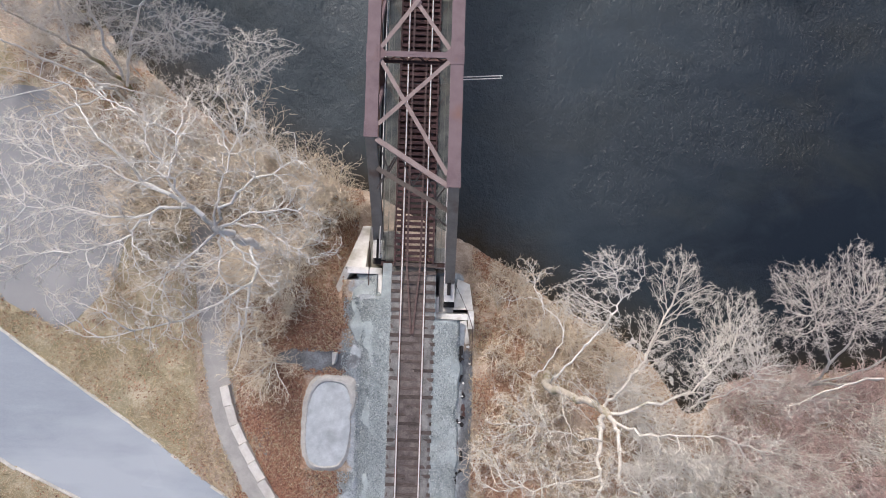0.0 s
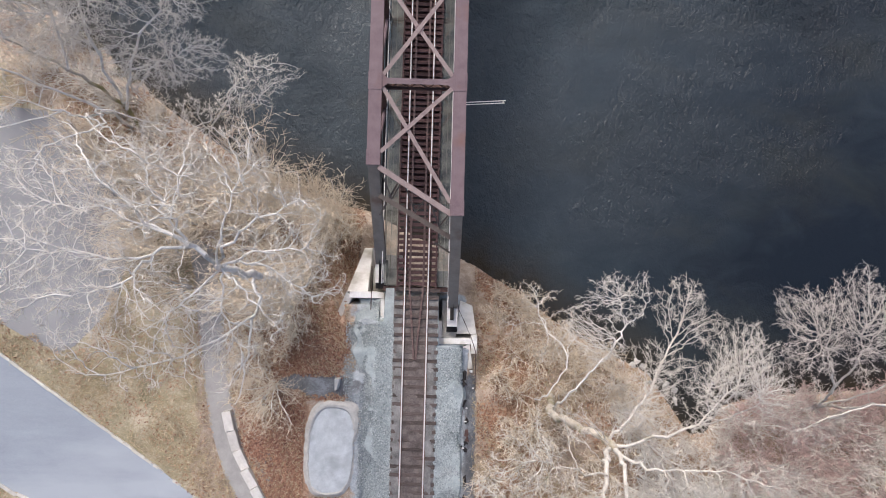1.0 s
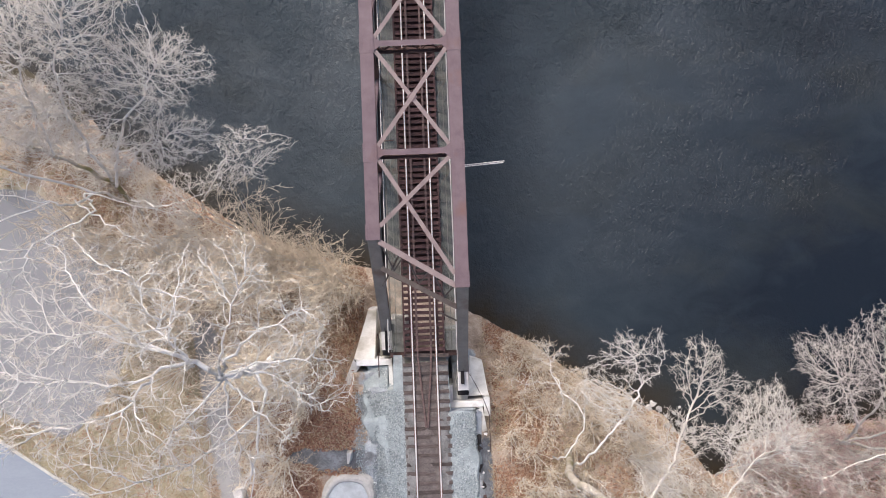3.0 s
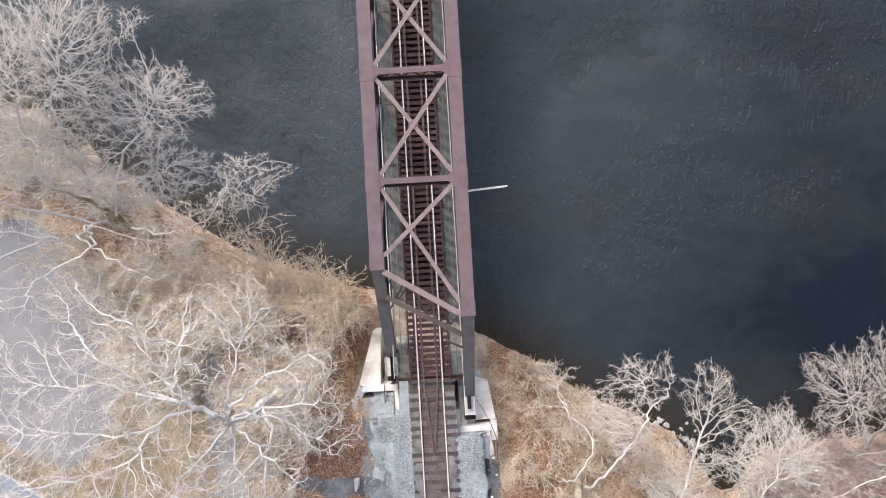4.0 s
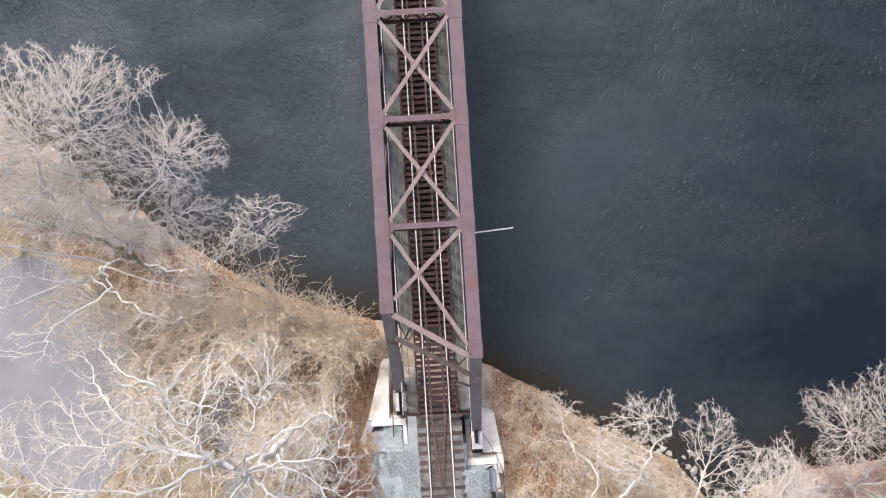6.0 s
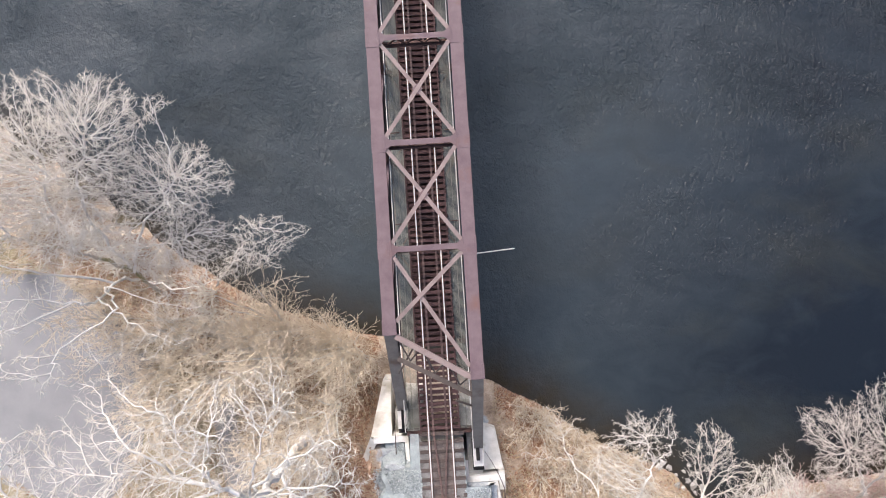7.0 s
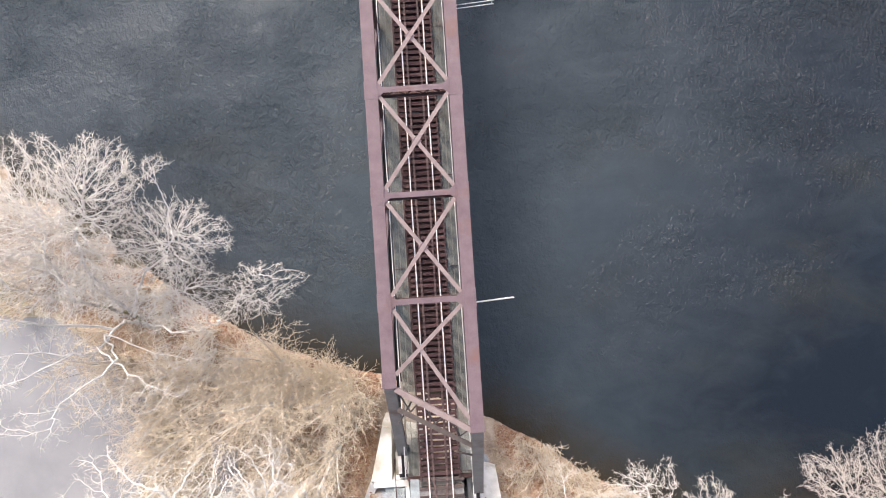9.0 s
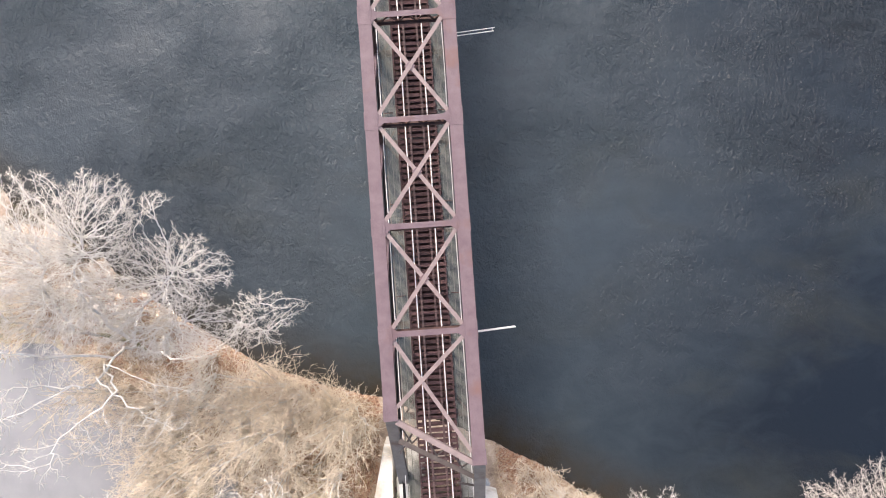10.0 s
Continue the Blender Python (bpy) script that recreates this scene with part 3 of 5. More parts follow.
        if l0 == r0:
            bmesh.ops.create_cube(bm, size=1, matrix=Matrix.LocRotScale((0, yc, CH_Z - 0.075), Euler((0, 0, 0.78)), (0.42, 0.42, 0.02)))
            put("centre_plate", bm, "steel")
    # the skewed portal
    bm = bmesh.new()
    bar(bm, (-CH_X + 0.3, END_L - 0.18, CH_Z - 0.1), (CH_X - 0.3, END_R - 0.02, CH_Z - 0.1), [(-0.15, 0.15, 0, 0.02), (-0.15, -0.12, -0.3, 0), (0.12, 0.15, -0.3, 0)])
    put("portal_strut", bm, "steel_pale", "pale worn upper portal strut")
    bm = bmesh.new()
    bar(bm, (-CH_X + 0.25, 6.75, 4.35), (CH_X - 0.25, 4.35, 4.35), [(-0.14, 0.14, 0, 0.02), (-0.02, 0.02, -0.3, 0)])
    n = 6
    for i in range(n):
        f, g = i / n, (i + 1) / n
        a = Vector((-2.1, 8.3, 5.8)).lerp(Vector((2.1, 5.8, 5.8)), f)
        c = Vector((-2.1, 6.95, 4.4)).lerp(Vector((2.1, 4.6, 4.4)), g)
        if i % 2 == 0:
            bar(bm, a, c, [(-0.04, 0.04, -0.03, 0.03)])
        else:
            bar(bm, c + (a - c) * 0 - Vector((0.7, -0.4, 0)), Vector((-2.1, 8.3, 5.8)).lerp(Vector((2.1, 5.8, 5.8)), g), [(-0.04, 0.04, -0.03, 0.03)])
    put("portal_frame", bm, "steel_mid", "brown-grey latticed lower portal frame")
    for s, y, z in ((-1, 6.9, 4.3), (1, 4.65, 4.3)):
        bm = bmesh.new()
        bar(bm, (s * 2.2, y - 1.2, z - 1.2), (s * 1.1, y + s * -0.55 - 0.0, z), [(-0.05, 0.05, -0.05, 0.05)])
        put("knee_brace", bm, "steel_mid")
    # floor: beams under the nodes, stringers, bottom laterals
    for y in [FOOT_R + 1.2, 7.0] + NODES:
        bm = bmesh.new()
        bar(bm, (-CH_X + 0.2, y, -0.75), (CH_X - 0.2, y, -0.75), [(-0.15, 0.15, 0.2, 0.225), (-0.01, 0.01, -0.4, 0.2), (-0.15, 0.15, -0.425, -0.4)])
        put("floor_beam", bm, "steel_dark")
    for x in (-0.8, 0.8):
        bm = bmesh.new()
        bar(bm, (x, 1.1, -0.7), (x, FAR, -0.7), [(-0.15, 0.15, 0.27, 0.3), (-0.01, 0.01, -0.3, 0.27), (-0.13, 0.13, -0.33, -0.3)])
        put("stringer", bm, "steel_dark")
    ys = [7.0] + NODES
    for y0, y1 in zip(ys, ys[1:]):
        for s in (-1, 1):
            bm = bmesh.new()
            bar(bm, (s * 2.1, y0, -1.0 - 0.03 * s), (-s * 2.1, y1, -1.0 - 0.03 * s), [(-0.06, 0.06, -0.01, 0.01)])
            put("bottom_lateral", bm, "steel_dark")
    # dark plates under the sleepers, filling the gaps beside the stringers
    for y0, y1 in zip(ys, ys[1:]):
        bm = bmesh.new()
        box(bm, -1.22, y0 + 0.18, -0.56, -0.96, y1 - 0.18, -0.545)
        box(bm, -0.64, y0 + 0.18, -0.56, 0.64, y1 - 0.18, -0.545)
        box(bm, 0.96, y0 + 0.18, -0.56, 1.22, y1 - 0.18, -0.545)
        put("bracing_plate", bm, "steel_dark", "dark brown plates beneath the sleepers")
    # walkways: open grating of many bars, and its kerb angle
    for s in (-1, 1):
      for ya, yb in ((1.4, 47),):
        bm = bmesh.new()
        for xx in (1.36, 1.75, 2.12):
            bar(bm, (s * xx, ya, -0.33), (s * xx, yb, -0.33), [(-0.02, 0.02, -0.04, 0.0)])
        walkway = put("walkway", bm, "grating", "open steel grating walkway beside the track")
        y = ya
        rows, quads = [], []
        while y < yb:
            i = len(rows)
            rows += [(s * 1.3, y, -0.3), (s * 2.14, y, -0.3), (s * 2.14, y + 0.033, -0.3), (s * 1.3, y + 0.033, -0.3), (s * 1.3, y, -0.335), (s * 2.14, y, -0.335)]
            quads += [(i, i + 1, i + 2, i + 3) if s > 0 else (i + 3, i + 2, i + 1, i), (i + 4, i + 5, i + 1, i)]
            y += 0.07
        me = bpy.data.meshes.new("grating")
        me.from_pydata(rows, [], quads)
        me.materials.append(M["grating"])
        hang_ob = new("grating", me)
        tagged(hang_ob, kind="stuff")
        hang_ob.parent = walkway
    # pale hand rails on short posts along the inner faces of the trusses
    for s, y0, at in ((-1, 1.5, 2.2), (1, -0.8, 2.06)):
        bm = bmesh.new()
        y1, pts = 46, []
        y = y0
        while y < y1:
            pts.append((s * (at + 0.008 * math.sin(y * 0.9)), y, 0.55 + 0.012 * math.sin(y * 1.3 + s)))
            y += 1.0
        pipe(bm, pts, 0.029)
        rail = put("hand_rail", bm, "pipe", "pale pipe hand rail")
        for y in np.arange(y0 + 0.3, y1, 2.985):
            bm = bmesh.new()
            bar(bm, (s * at, float(y), -0.35), (s * at, float(y), 0.53), [(-0.025, 0.025, -0.025, 0.025)], up=(0, 1, 0))
            hang("stanchion", bm, "steel_dark", "", rail)
        # added black strip that paints the shade below the chord's inner edge
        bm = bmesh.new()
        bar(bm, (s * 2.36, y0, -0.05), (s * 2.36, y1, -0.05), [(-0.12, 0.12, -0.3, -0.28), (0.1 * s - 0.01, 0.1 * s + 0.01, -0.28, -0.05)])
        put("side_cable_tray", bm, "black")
    # paired thin arms reaching out over the water
    for y in (NODES[0] - 0.46, NODES[3] - 0.4):
        bm = bmesh.new()
        for z in (3.3, 2.75):
            pipe(bm, [(2.55, y, z), (5.2, y + 0.18, z + 0.02)], 0.032)
        bar(bm, (5.08, y + 0.17, 2.7), (5.08, y + 0.17, 3.36), [(-0.02, 0.02, -0.02, 0.02)], up=(0, 1, 0))
        put("side_arm", bm, "pipe", "pair of thin pale outrigger arms")
    for s in (-1, 1):
        for y in np.arange(14.9, 46, 6.03):
            bm = bmesh.new()
            bar(bm, (s * 2.1, float(y), -0.1), (s * 1.5, float(y) + 0.05, -0.25), [(-0.03, 0.03, -0.03, 0.03)])
            put("walkway_bracket", bm, "steel_dark")
    return b


build_bridge()


# ---- track ----
def build_track():
    tr = thing("railway_track", (0, 0, -0.15), "single railway track on timber sleepers with shiny worn rails", "railway track")
    Y0, Y1 = -60.0, FAR + 3
    for s in (-1, 1):
        x = s * 0.7525
        bm = bmesh.new()
        bar(bm, (x, Y0, 0), (x, Y1, 0), [(-0.01, 0.01, -0.12, -0.04), (-0.075, 0.075, -0.145, -0.12)])
        rail = under(part("rail", bm, M["rail_side"]), tr)
        bm = bmesh.new()
        bar(bm, (x, Y0, 0), (x, Y1, 0), [(-0.037, 0.037, -0.04, 0.0)])
        head = part("rail_head", bm, M["rail"], rail, "worn rail head with sky shine in its pale colour")
        # inner guard rail, bent to a point on the land side
        bm = bmesh.new()
        pts = [(s * 0.06, -3.4, -0.06), (s * 0.2, -1.6, -0.06), (s * 0.42, 0.9, -0.06), (s * 0.44, 2.5, -0.06), (s * 0.44, FAR, -0.06)]
        for p, q in zip(pts, pts[1:]):
            bar(bm, p, q, [(-0.045, 0.045, -0.03, 0.02), (-0.012, 0.012, -0.08, -0.03), (-0.07, 0.07, -0.095, -0.08)])
        under(part("guard_rail", bm, M["guard"], None, "dull brown inner guard rail"), tr)
        # timber guard along the ends of the bridge sleepers
        bm = bmesh.new()
        bar(bm, (s * 1.25, 1.2, -0.05), (s * 1.25, FAR, -0.05), [(-0.05, 0.05, -0.1, 0.02)])
        under(part("guard_timber", bm, M["tie"]), tr)
    rnd = random.Random(5)
    shapes = []
    for k in range(8):
        for half, mat_ in ((1.27, "tie"), (1.43, "tie_grey")):
            bm = bmesh.new()
            box(bm, -half, -0.115, -0.2, half, 0.115, 0, 0.012)
            for v in bm.verts:
                v.co += Vector((rnd.uniform(-0.03, 0.03), rnd.uniform(-0.012, 0.012), rnd.uniform(-0.008, 0.008)))
            shapes.append(mesh_of("tie", bm, M[mat_]))
    y = -40.0
    while y < 64:
        on_bridge = y > 1.25
        ob = new("tie", shapes[rnd.randrange(8) * 2 + (0 if on_bridge else 1)])
        ob.parent = tr
        ob.location = (rnd.gauss(0.05, 0.03), y, 0.005 + (0.0 if on_bridge else 0.008 + rnd.gauss(0, 0.008)))
        ob.rotation_euler = (0, rnd.gauss(0, 0.004), rnd.gauss(0, 0.012) + (math.pi if rnd.random() < 0.5 else 0))
        y += (0.385 if y > 0.6 else 0.56) + rnd.gauss(0, 0.012 if y > 0.6 else 0.03)
    # long skewed transition timbers where the track leaves the bridge
    bed = bmesh.new()
    prof = [(-4.9, -1.1), (-4.6, -0.8), (-3.0, -0.5), (-2.6, -0.36), (-2.46, -0.35), (-2.44, -0.345), (-2.12, -0.312), (-2.09, -0.31), (-2.0, -0.3), (-1.55, -0.23), (-1.44, -0.22), (-1.22, -0.134), (-0.84, -0.13), (-0.68, -0.155), (0.0, -0.15), (0.68, -0.155), (0.84, -0.13), (1.22, -0.134), (1.44, -0.22), (1.55, -0.23), (2.6, -0.34), (3.05, -0.45), (3.25, -0.9)]
    ys = list(np.arange(-60, 1.3, 0.2))
    grid = []
    for yy in ys:
        row = []
        for px, pz in prof:
            wob = 0.12 * math.sin(yy * 1.3 + px) + 0.08 * math.sin(yy * 3.1 + px * 2)
            ye = min(yy, 0.6)
            if abs(px) < 1.4:
                pz += 0.02 * math.sin(yy * 2.9 + 2.3 * px) - 0.06 * min(1, max(0, (yy + 4) / 2.5))
            if px < -2.05:
                # the shoulder falls away towards the cap, open round its short leg
                ye = min(yy, 0.4 if px < -2.4 else -0.95 if px > -2.1 else 0.4)
                drop = min(1, max(0, (yy + 2.5) / 2.8))
                pz -= 0.85 * drop * drop * (3 - 2 * drop) if px < -2.45 else 1.2 * (yy > -0.92) if px < -2.1 else 0
            elif px < -1.4:
                ye = min(yy, 1.25)
            elif px > 1.5:
                ye = min(yy, -2.46)
            elif px > 1.35:
                ye = min(yy, 0.85)
            if px < -2.9:
                f = min(1, max(0, (yy + 5) / 3))
                px = -3.0 + (px + 3.0) * (0.3 + 0.3 * f * f * (3 - 2 * f)) + 0.16 * math.sin(yy * 2.3) + 0.1 * math.sin(yy * 5.1 + 1)
            row.append(bed.verts.new((px + (wob if abs(px) > 2.5 else 0), ye, pz + 0.015 * math.sin(ye * 5 + px * 3))))
        grid.append(row)
    for a, c in zip(grid, grid[1:]):
        for i in range(len(prof) - 1):
            f = bed.faces.new((a[i], a[i + 1], c[i + 1], c[i]))
            f.material_index = 1 if i in (13, 14) else 2 if 10 <= i <= 17 else 0
    ob = new("ballast", mesh_of("ballast", bed, [M["ballast"], M["ballast_brown"], M["ballast_mid"]]))
    tagged(ob, "bed of pale blue-grey crushed stone under the track", "ballast", kind="structure")


build_track()


def scatter(name, n, region, size, material, label, category, seed, flat=1.0, lift=0.02, shape="stone", z_of=None):
    """Many small loose pieces laid on the land within region(x, y) -> chance."""
    r = np.random.default_rng(seed)
    x0, y0, x1, y1, chance = region
    X, Y = r.uniform(x0, x1, n * 14), r.uniform(y0, y1, n * 14)
    keep = r.random(n * 14) < chance(X, Y)
    X, Y = X[keep][:n], Y[keep][:n]
    n = len(X)
    Z = (land(X, Y) if z_of is None else z_of(X, Y)) + lift
    if shape == "stone":
        base = np.array([(1, 0, 0), (-1, 0, 0), (0, 1, 0), (0, -1, 0), (0, 0, 1)], float)
        tri = np.array([(0, 2, 4), (2, 1, 4), (1, 3, 4), (3, 0, 4), (0, 1, 2), (0, 3, 1)])
        P = base[None] * r.uniform(0.6, 1.3, (n, 5, 1))
    else:
        w = 0.45 if shape == "leaf" else 0.07
        base = np.array([(-1, 0, 0), (0, -w, 0.12), (1, 0, 0.05), (0, w, 0.12)], float)
        tri = np.array([(0, 1, 2), (0, 2, 3)])
        P = base[None] * r.uniform(0.7, 1.3, (n, 4, 1))
        tilt = r.normal(0, 0.35, n)
        P[..., 2] += P[..., 0] * np.tan(tilt)[:, None]
    s = r.uniform(size[0], size[1], n)[:, None, None]
    P = P * s * np.array([1, 1, flat])
    a = r.uniform(0, math.tau, n)
    c, q = np.cos(a)[:, None], np.sin(a)[:, None]
    P = np.stack([P[..., 0] * c - P[..., 1] * q + X[:, None], P[..., 0] * q + P[..., 1] * c + Y[:, None], P[..., 2] + Z[:, None]], -1)
    k = P.shape[1]
    T = tri[None] + (np.arange(n) * k)[:, None, None]
    return raw(name, P.reshape(-1, 3), T.reshape(-1, 3), material, label, category)


def raw(name, verts, tris, material, label="", category="", kind="stuff"):
    me = bpy.data.meshes.new(name)
    me.vertices.add(len(verts))
    me.vertices.foreach_set("co", np.ascontiguousarray(verts, np.float32).reshape(-1))
    me.loops.add(tris.size)
    me.loops.foreach_set("vertex_index", np.ascontiguousarray(tris, np.int32).reshape(-1))
    me.polygons.add(len(tris))
    k = tris.shape[1]
    me.polygons.foreach_set("loop_start", np.arange(0, tris.size, k, dtype=np.int32))
    me.update(calc_edges=True)
    me.materials.append(material)
    return tagged(new(name, me), label, category, kind=kind)


# ---- abutments ----
def build_abutment(s):
    """s = -1: the side with the taller wall; 1: the other."""
    if s < 0:
        a = thing("abutment", (-3.2, 0.8, WATER), "pale concrete abutment corner with a sloping wing wall", "abutment")
        cap = [(-4.5, 0.45, -4.5, -2.16, 0.88, -1.25), (-2.42, -0.88, -4.5, -2.14, 0.448, -1.27)]
        seat = [(-3.05, 0.884, WATER - 1, -1.2, 2.45, -2.4), (-2.5, 2.45, WATER - 1, -1.2, 3.4, -2.0)]
        wing = [(-4.68, 0.884, -1.35), (-3.28, 0.884, -1.35), (-3.5, 3.95, -5.8), (-4.1, 3.95, -5.85)]
        slope = [(-4.7, 0.88, -1.3), (-4.3, 0.44, -1.3), (-5.05, -0.9, -1.9), (-5.45, -0.75, -1.95)]
    else:
        a = thing("abutment", (3.4, -1.5, WATER), "pale concrete abutment corner beside the rails", "abutment")
        cap = [(1.36, -2.45, -4.5, 3.69, -2.06, -1.2), (1.38, -2.055, -4.5, 1.72, -0.95, -1.2), (3.7, -3.05, -4.5, 4.1, -1.8, -1.18)]
        seat = [(1.724, -2.055, WATER - 1, 2.7, 0.4, -1.8), (1.2, 0.9, WATER - 1, 2.3, 2.4, -2.1)]
        wing = [(2.704, -1.79, -1.6), (4.05, -1.79, -1.6), (3.95, -0.15, -5.9), (3.05, 0.2, -6.0)]
        slope = []
    for c in cap:
        bm = bmesh.new()
        box(bm, *c, 0.025)
        under(part("cap", bm, M["concrete_white"]), a)
    for c, m in zip(seat, ("concrete_dark" if s < 0 else "concrete", "concrete")):
        bm = bmesh.new()
        box(bm, *c, 0.03)
        under(part("bridge_seat", bm, M[m]), a)
    for name, top, m, label in (("wing_wall", wing, "concrete_white", "sloping pale concrete wing wall"), ("side_wall", slope, "concrete", "stained sloping end of the wall")):
        if not top:
            continue
        bm = bmesh.new()
        hi = [bm.verts.new(p) for p in top]
        lo = [bm.verts.new((p[0], p[1], WATER - 1)) for p in top]
        bm.faces.new(hi), bm.faces.new(lo)
        for i in range(4):
            bm.faces.new((hi[i], hi[(i + 1) % 4], lo[(i + 1) % 4], lo[i]))
        bmesh.ops.recalc_face_normals(bm, faces=bm.faces)
        bmesh.ops.bevel(bm, geom=[e for e in bm.edges if all(v.co.z > WATER for v in e.verts)], offset=0.04, segments=1, affect="EDGES")
        under(part(name, bm, M[m], None, label), a)
    return a


build_abutment(-1)
build_abutment(1)
bm = bmesh.new()
box(bm, -1.36, 0.62, WATER - 1, 1.36, 1.0, -0.55, 0.02)
tagged(part("abutment_back_wall", bm, M["concrete_dark"]), "stained concrete back wall across the abutment", "wall", kind="structure")
bm = bmesh.new()
box(bm, -3.0, FAR - 0.6, WATER - 4, 3.0, FAR + 3, -1.1, 0.05)
tagged(part("far_abutment", bm, M["concrete_dark"]), "stained concrete abutment at the far end", "abutment", kind="structure")


# ---- bare trees ----
def tubes(segs, sides):
    """Tapered tubes (p0, p1, r0, r1) as one set of vertices and quads."""
    a = np.array(segs, float)
    P, Q, r0, r1 = a[:, 0:3], a[:, 3:6], a[:, 6], a[:, 7]
    d = Q - P
    d /= np.linalg.norm(d, axis=1)[:, None] + 1e-9
    P, Q = P - d * r0[:, None] * 0.45, Q + d * r1[:, None] * 0.45
    ref = np.where(np.abs(d[:, 2:3]) > 0.8, np.array([[1.0, 0, 0]]), np.array([[0, 0, 1.0]]))
    u = np.cross(d, ref)
    u /= np.linalg.norm(u, axis=1)[:, None]
    v = np.cross(d, u)
    ang = np.arange(sides) * math.tau / sides
    ring = u[:, None] * np.cos(ang)[None, :, None] + v[:, None] * np.sin(ang)[None, :, None]
    V = np.concatenate([P[:, None] + ring * r0[:, None, None], Q[:, None] + ring * r1[:, None, None]], 1)
    k = np.arange(sides)
    f = np.stack([k, (k + 1) % sides, sides + (k + 1) % sides, sides + k], -1)[:, ::-1]
    F = f[None] + (np.arange(len(a)) * 2 * sides)[:, None, None]
    return V.reshape(-1, 3), F.reshape(-1, 4)


def spikes(segs):
    """Fine twigs: slim three-sided cones."""
    a = np.array(segs, float)
    P, Q, r0 = a[:, 0:3], a[:, 3:6], a[:, 6]
    d = Q - P
    d /= np.linalg.norm(d, axis=1)[:, None] + 1e-9
    ref = np.where(np.abs(d[:, 2:3]) > 0.8, np.array([[1.0, 0, 0]]), np.array([[0, 0, 1.0]]))
    u = np.cross(d, ref)
    u /= np.linalg.norm(u, axis=1)[:, None]
    v = np.cross(d, u)
    ang = np.arange(3) * math.tau / 3
    ring = P[:, None] + (u[:, None] * np.cos(ang)[None, :, None] + v[:, None] * np.sin(ang)[None, :, None]) * r0[:, None, None]
    V = np.concatenate([ring, Q[:, None]], 1)
    F = np.array([(1, 0, 3), (2, 1, 3), (0, 2, 3)])[None] + (np.arange(len(a)) * 4)[:, None, None]
    return V.reshape(-1, 3), F.reshape(-1, 3)


def triangles(F):
    return np.concatenate([F[:, :3], F[:, [0, 2, 3]]])


def foliage(name, woody, fine, material):
    V, F = tubes(woody, 3)
    W, G = spikes(fine)
    return raw(name, np.concatenate([V, W]), np.concatenate([triangles(F), G + len(V)]), material, kind="")


def bend(pts, n, rnd, wob):
    """A smooth, slightly crooked line through pts, n steps to each span."""
    pts = [Vector(p) for p in pts]
    ext = [pts[0] * 2 - pts[1]] + pts + [pts[-1] * 2 - pts[-2]]
    out = []
    for i in range(1, len(ext) - 2):
        a, b, c, d = ext[i - 1:i + 3]
        for k in range(n):
            t = k / n
            q = 0.5 * ((2 * b) + (c - a) * t + (2 * a - 5 * b + 4 * c - d) * t * t + (3 * b - a - 3 * c + d) * t ** 3)
            if out:
                q = q + Vector((rnd.gauss(0, wob), rnd.gauss(0, wob), rnd.gauss(0, wob)))
            out.append(q)
    out.append(pts[-1])
    return out


def sprout(S, rnd, p, d, length, r, level, c):
    """A shoot from p along d with its own side shoots; S collects tubes by level."""
    n = c["steps"][level]
    step = length / n
    gap = c["gap"][level]
    due = gap * rnd.uniform(0.3, 1.2)
    done = 0.0
    px, py, pz = p
    dx, dy, dz = d
    last = level == len(c["steps"]) - 1
    crook, lift = c["crook"], c["lift"]
    for i in range(n):
        dx += rnd.gauss(0, crook)
        dy += rnd.gauss(0, crook)
        dz += rnd.gauss(0, crook) + lift
        m = (dx * dx + dy * dy + dz * dz) ** 0.5
        dx, dy, dz = dx / m, dy / m, dz / m
        qx, qy, qz = px + dx * step, py + dy * step, pz + dz * step
        ra, rb = r * (1 - 0.75 * i / n), r * (1 - 0.75 * (i + 1) / n)
        S[level].append((px, py, pz, qx, qy, qz, ra, rb))
        if not last:
            done += step
            while due < done:
                f = 1 - (done - due) / step
                off = Vector((rnd.gauss(0, 1), rnd.gauss(0, 1), rnd.gauss(0, 1) * c["flat"]))
                w = Vector((dx, dy, dz))
                off = (off - w * off.dot(w)).normalized()
                w = (w * rnd.uniform(0.6, 1.3) + off).normalized()
                left = 1 - due / length
                sprout(S, rnd, (px + (qx - px) * f, py + (qy - py) * f, pz + (qz - pz) * f), w,
                       length * c["ratio"] * (0.45 + 0.75 * left) * rnd.uniform(0.6, 1.25), max(c["thin"][level + 1], rb * 0.5), level + 1, c)
                due += gap * rnd.uniform(0.6, 1.5)
        px, py, pz = qx, qy, qz


HABIT = dict(steps=(6, 3, 1), gap=(0.17, 0.095, 9), ratio=0.46, thin=(0.023, 0.013, 0.0095), crook=0.17, lift=0.03, flat=0.7)


def crown_points(blobs, gap, rnd):
    """Places spread through uneven ellipsoids (x, y, z, three radii), thicker towards their skins."""
    out = []
    for cx, cy, cz, rx, ry, rz in blobs:
        n = int(4.2 * rx * ry * rz / gap ** 3)
        off = rnd.uniform(0, 9)
        for _ in range(n):
            a, h = rnd.uniform(0, math.tau), rnd.uniform(-0.8, 1)
            w = math.sqrt(1 - h * h)
            lump = 1 + 0.2 * math.sin(3 * a + off) * w + 0.14 * math.sin(5 * a + 2 * off + 3 * h) + 0.12 * math.sin(9 * a - off)
            k = lump * rnd.random() ** 0.42
            p = Vector((cx + rx * k * w * math.cos(a), cy + ry * k * w * math.sin(a), cz + rz * k * h))
            if noise.noise(p * 0.75 + Vector((off, off, 0))) > -0.3:
                out.append(p)
    return np.array(out)


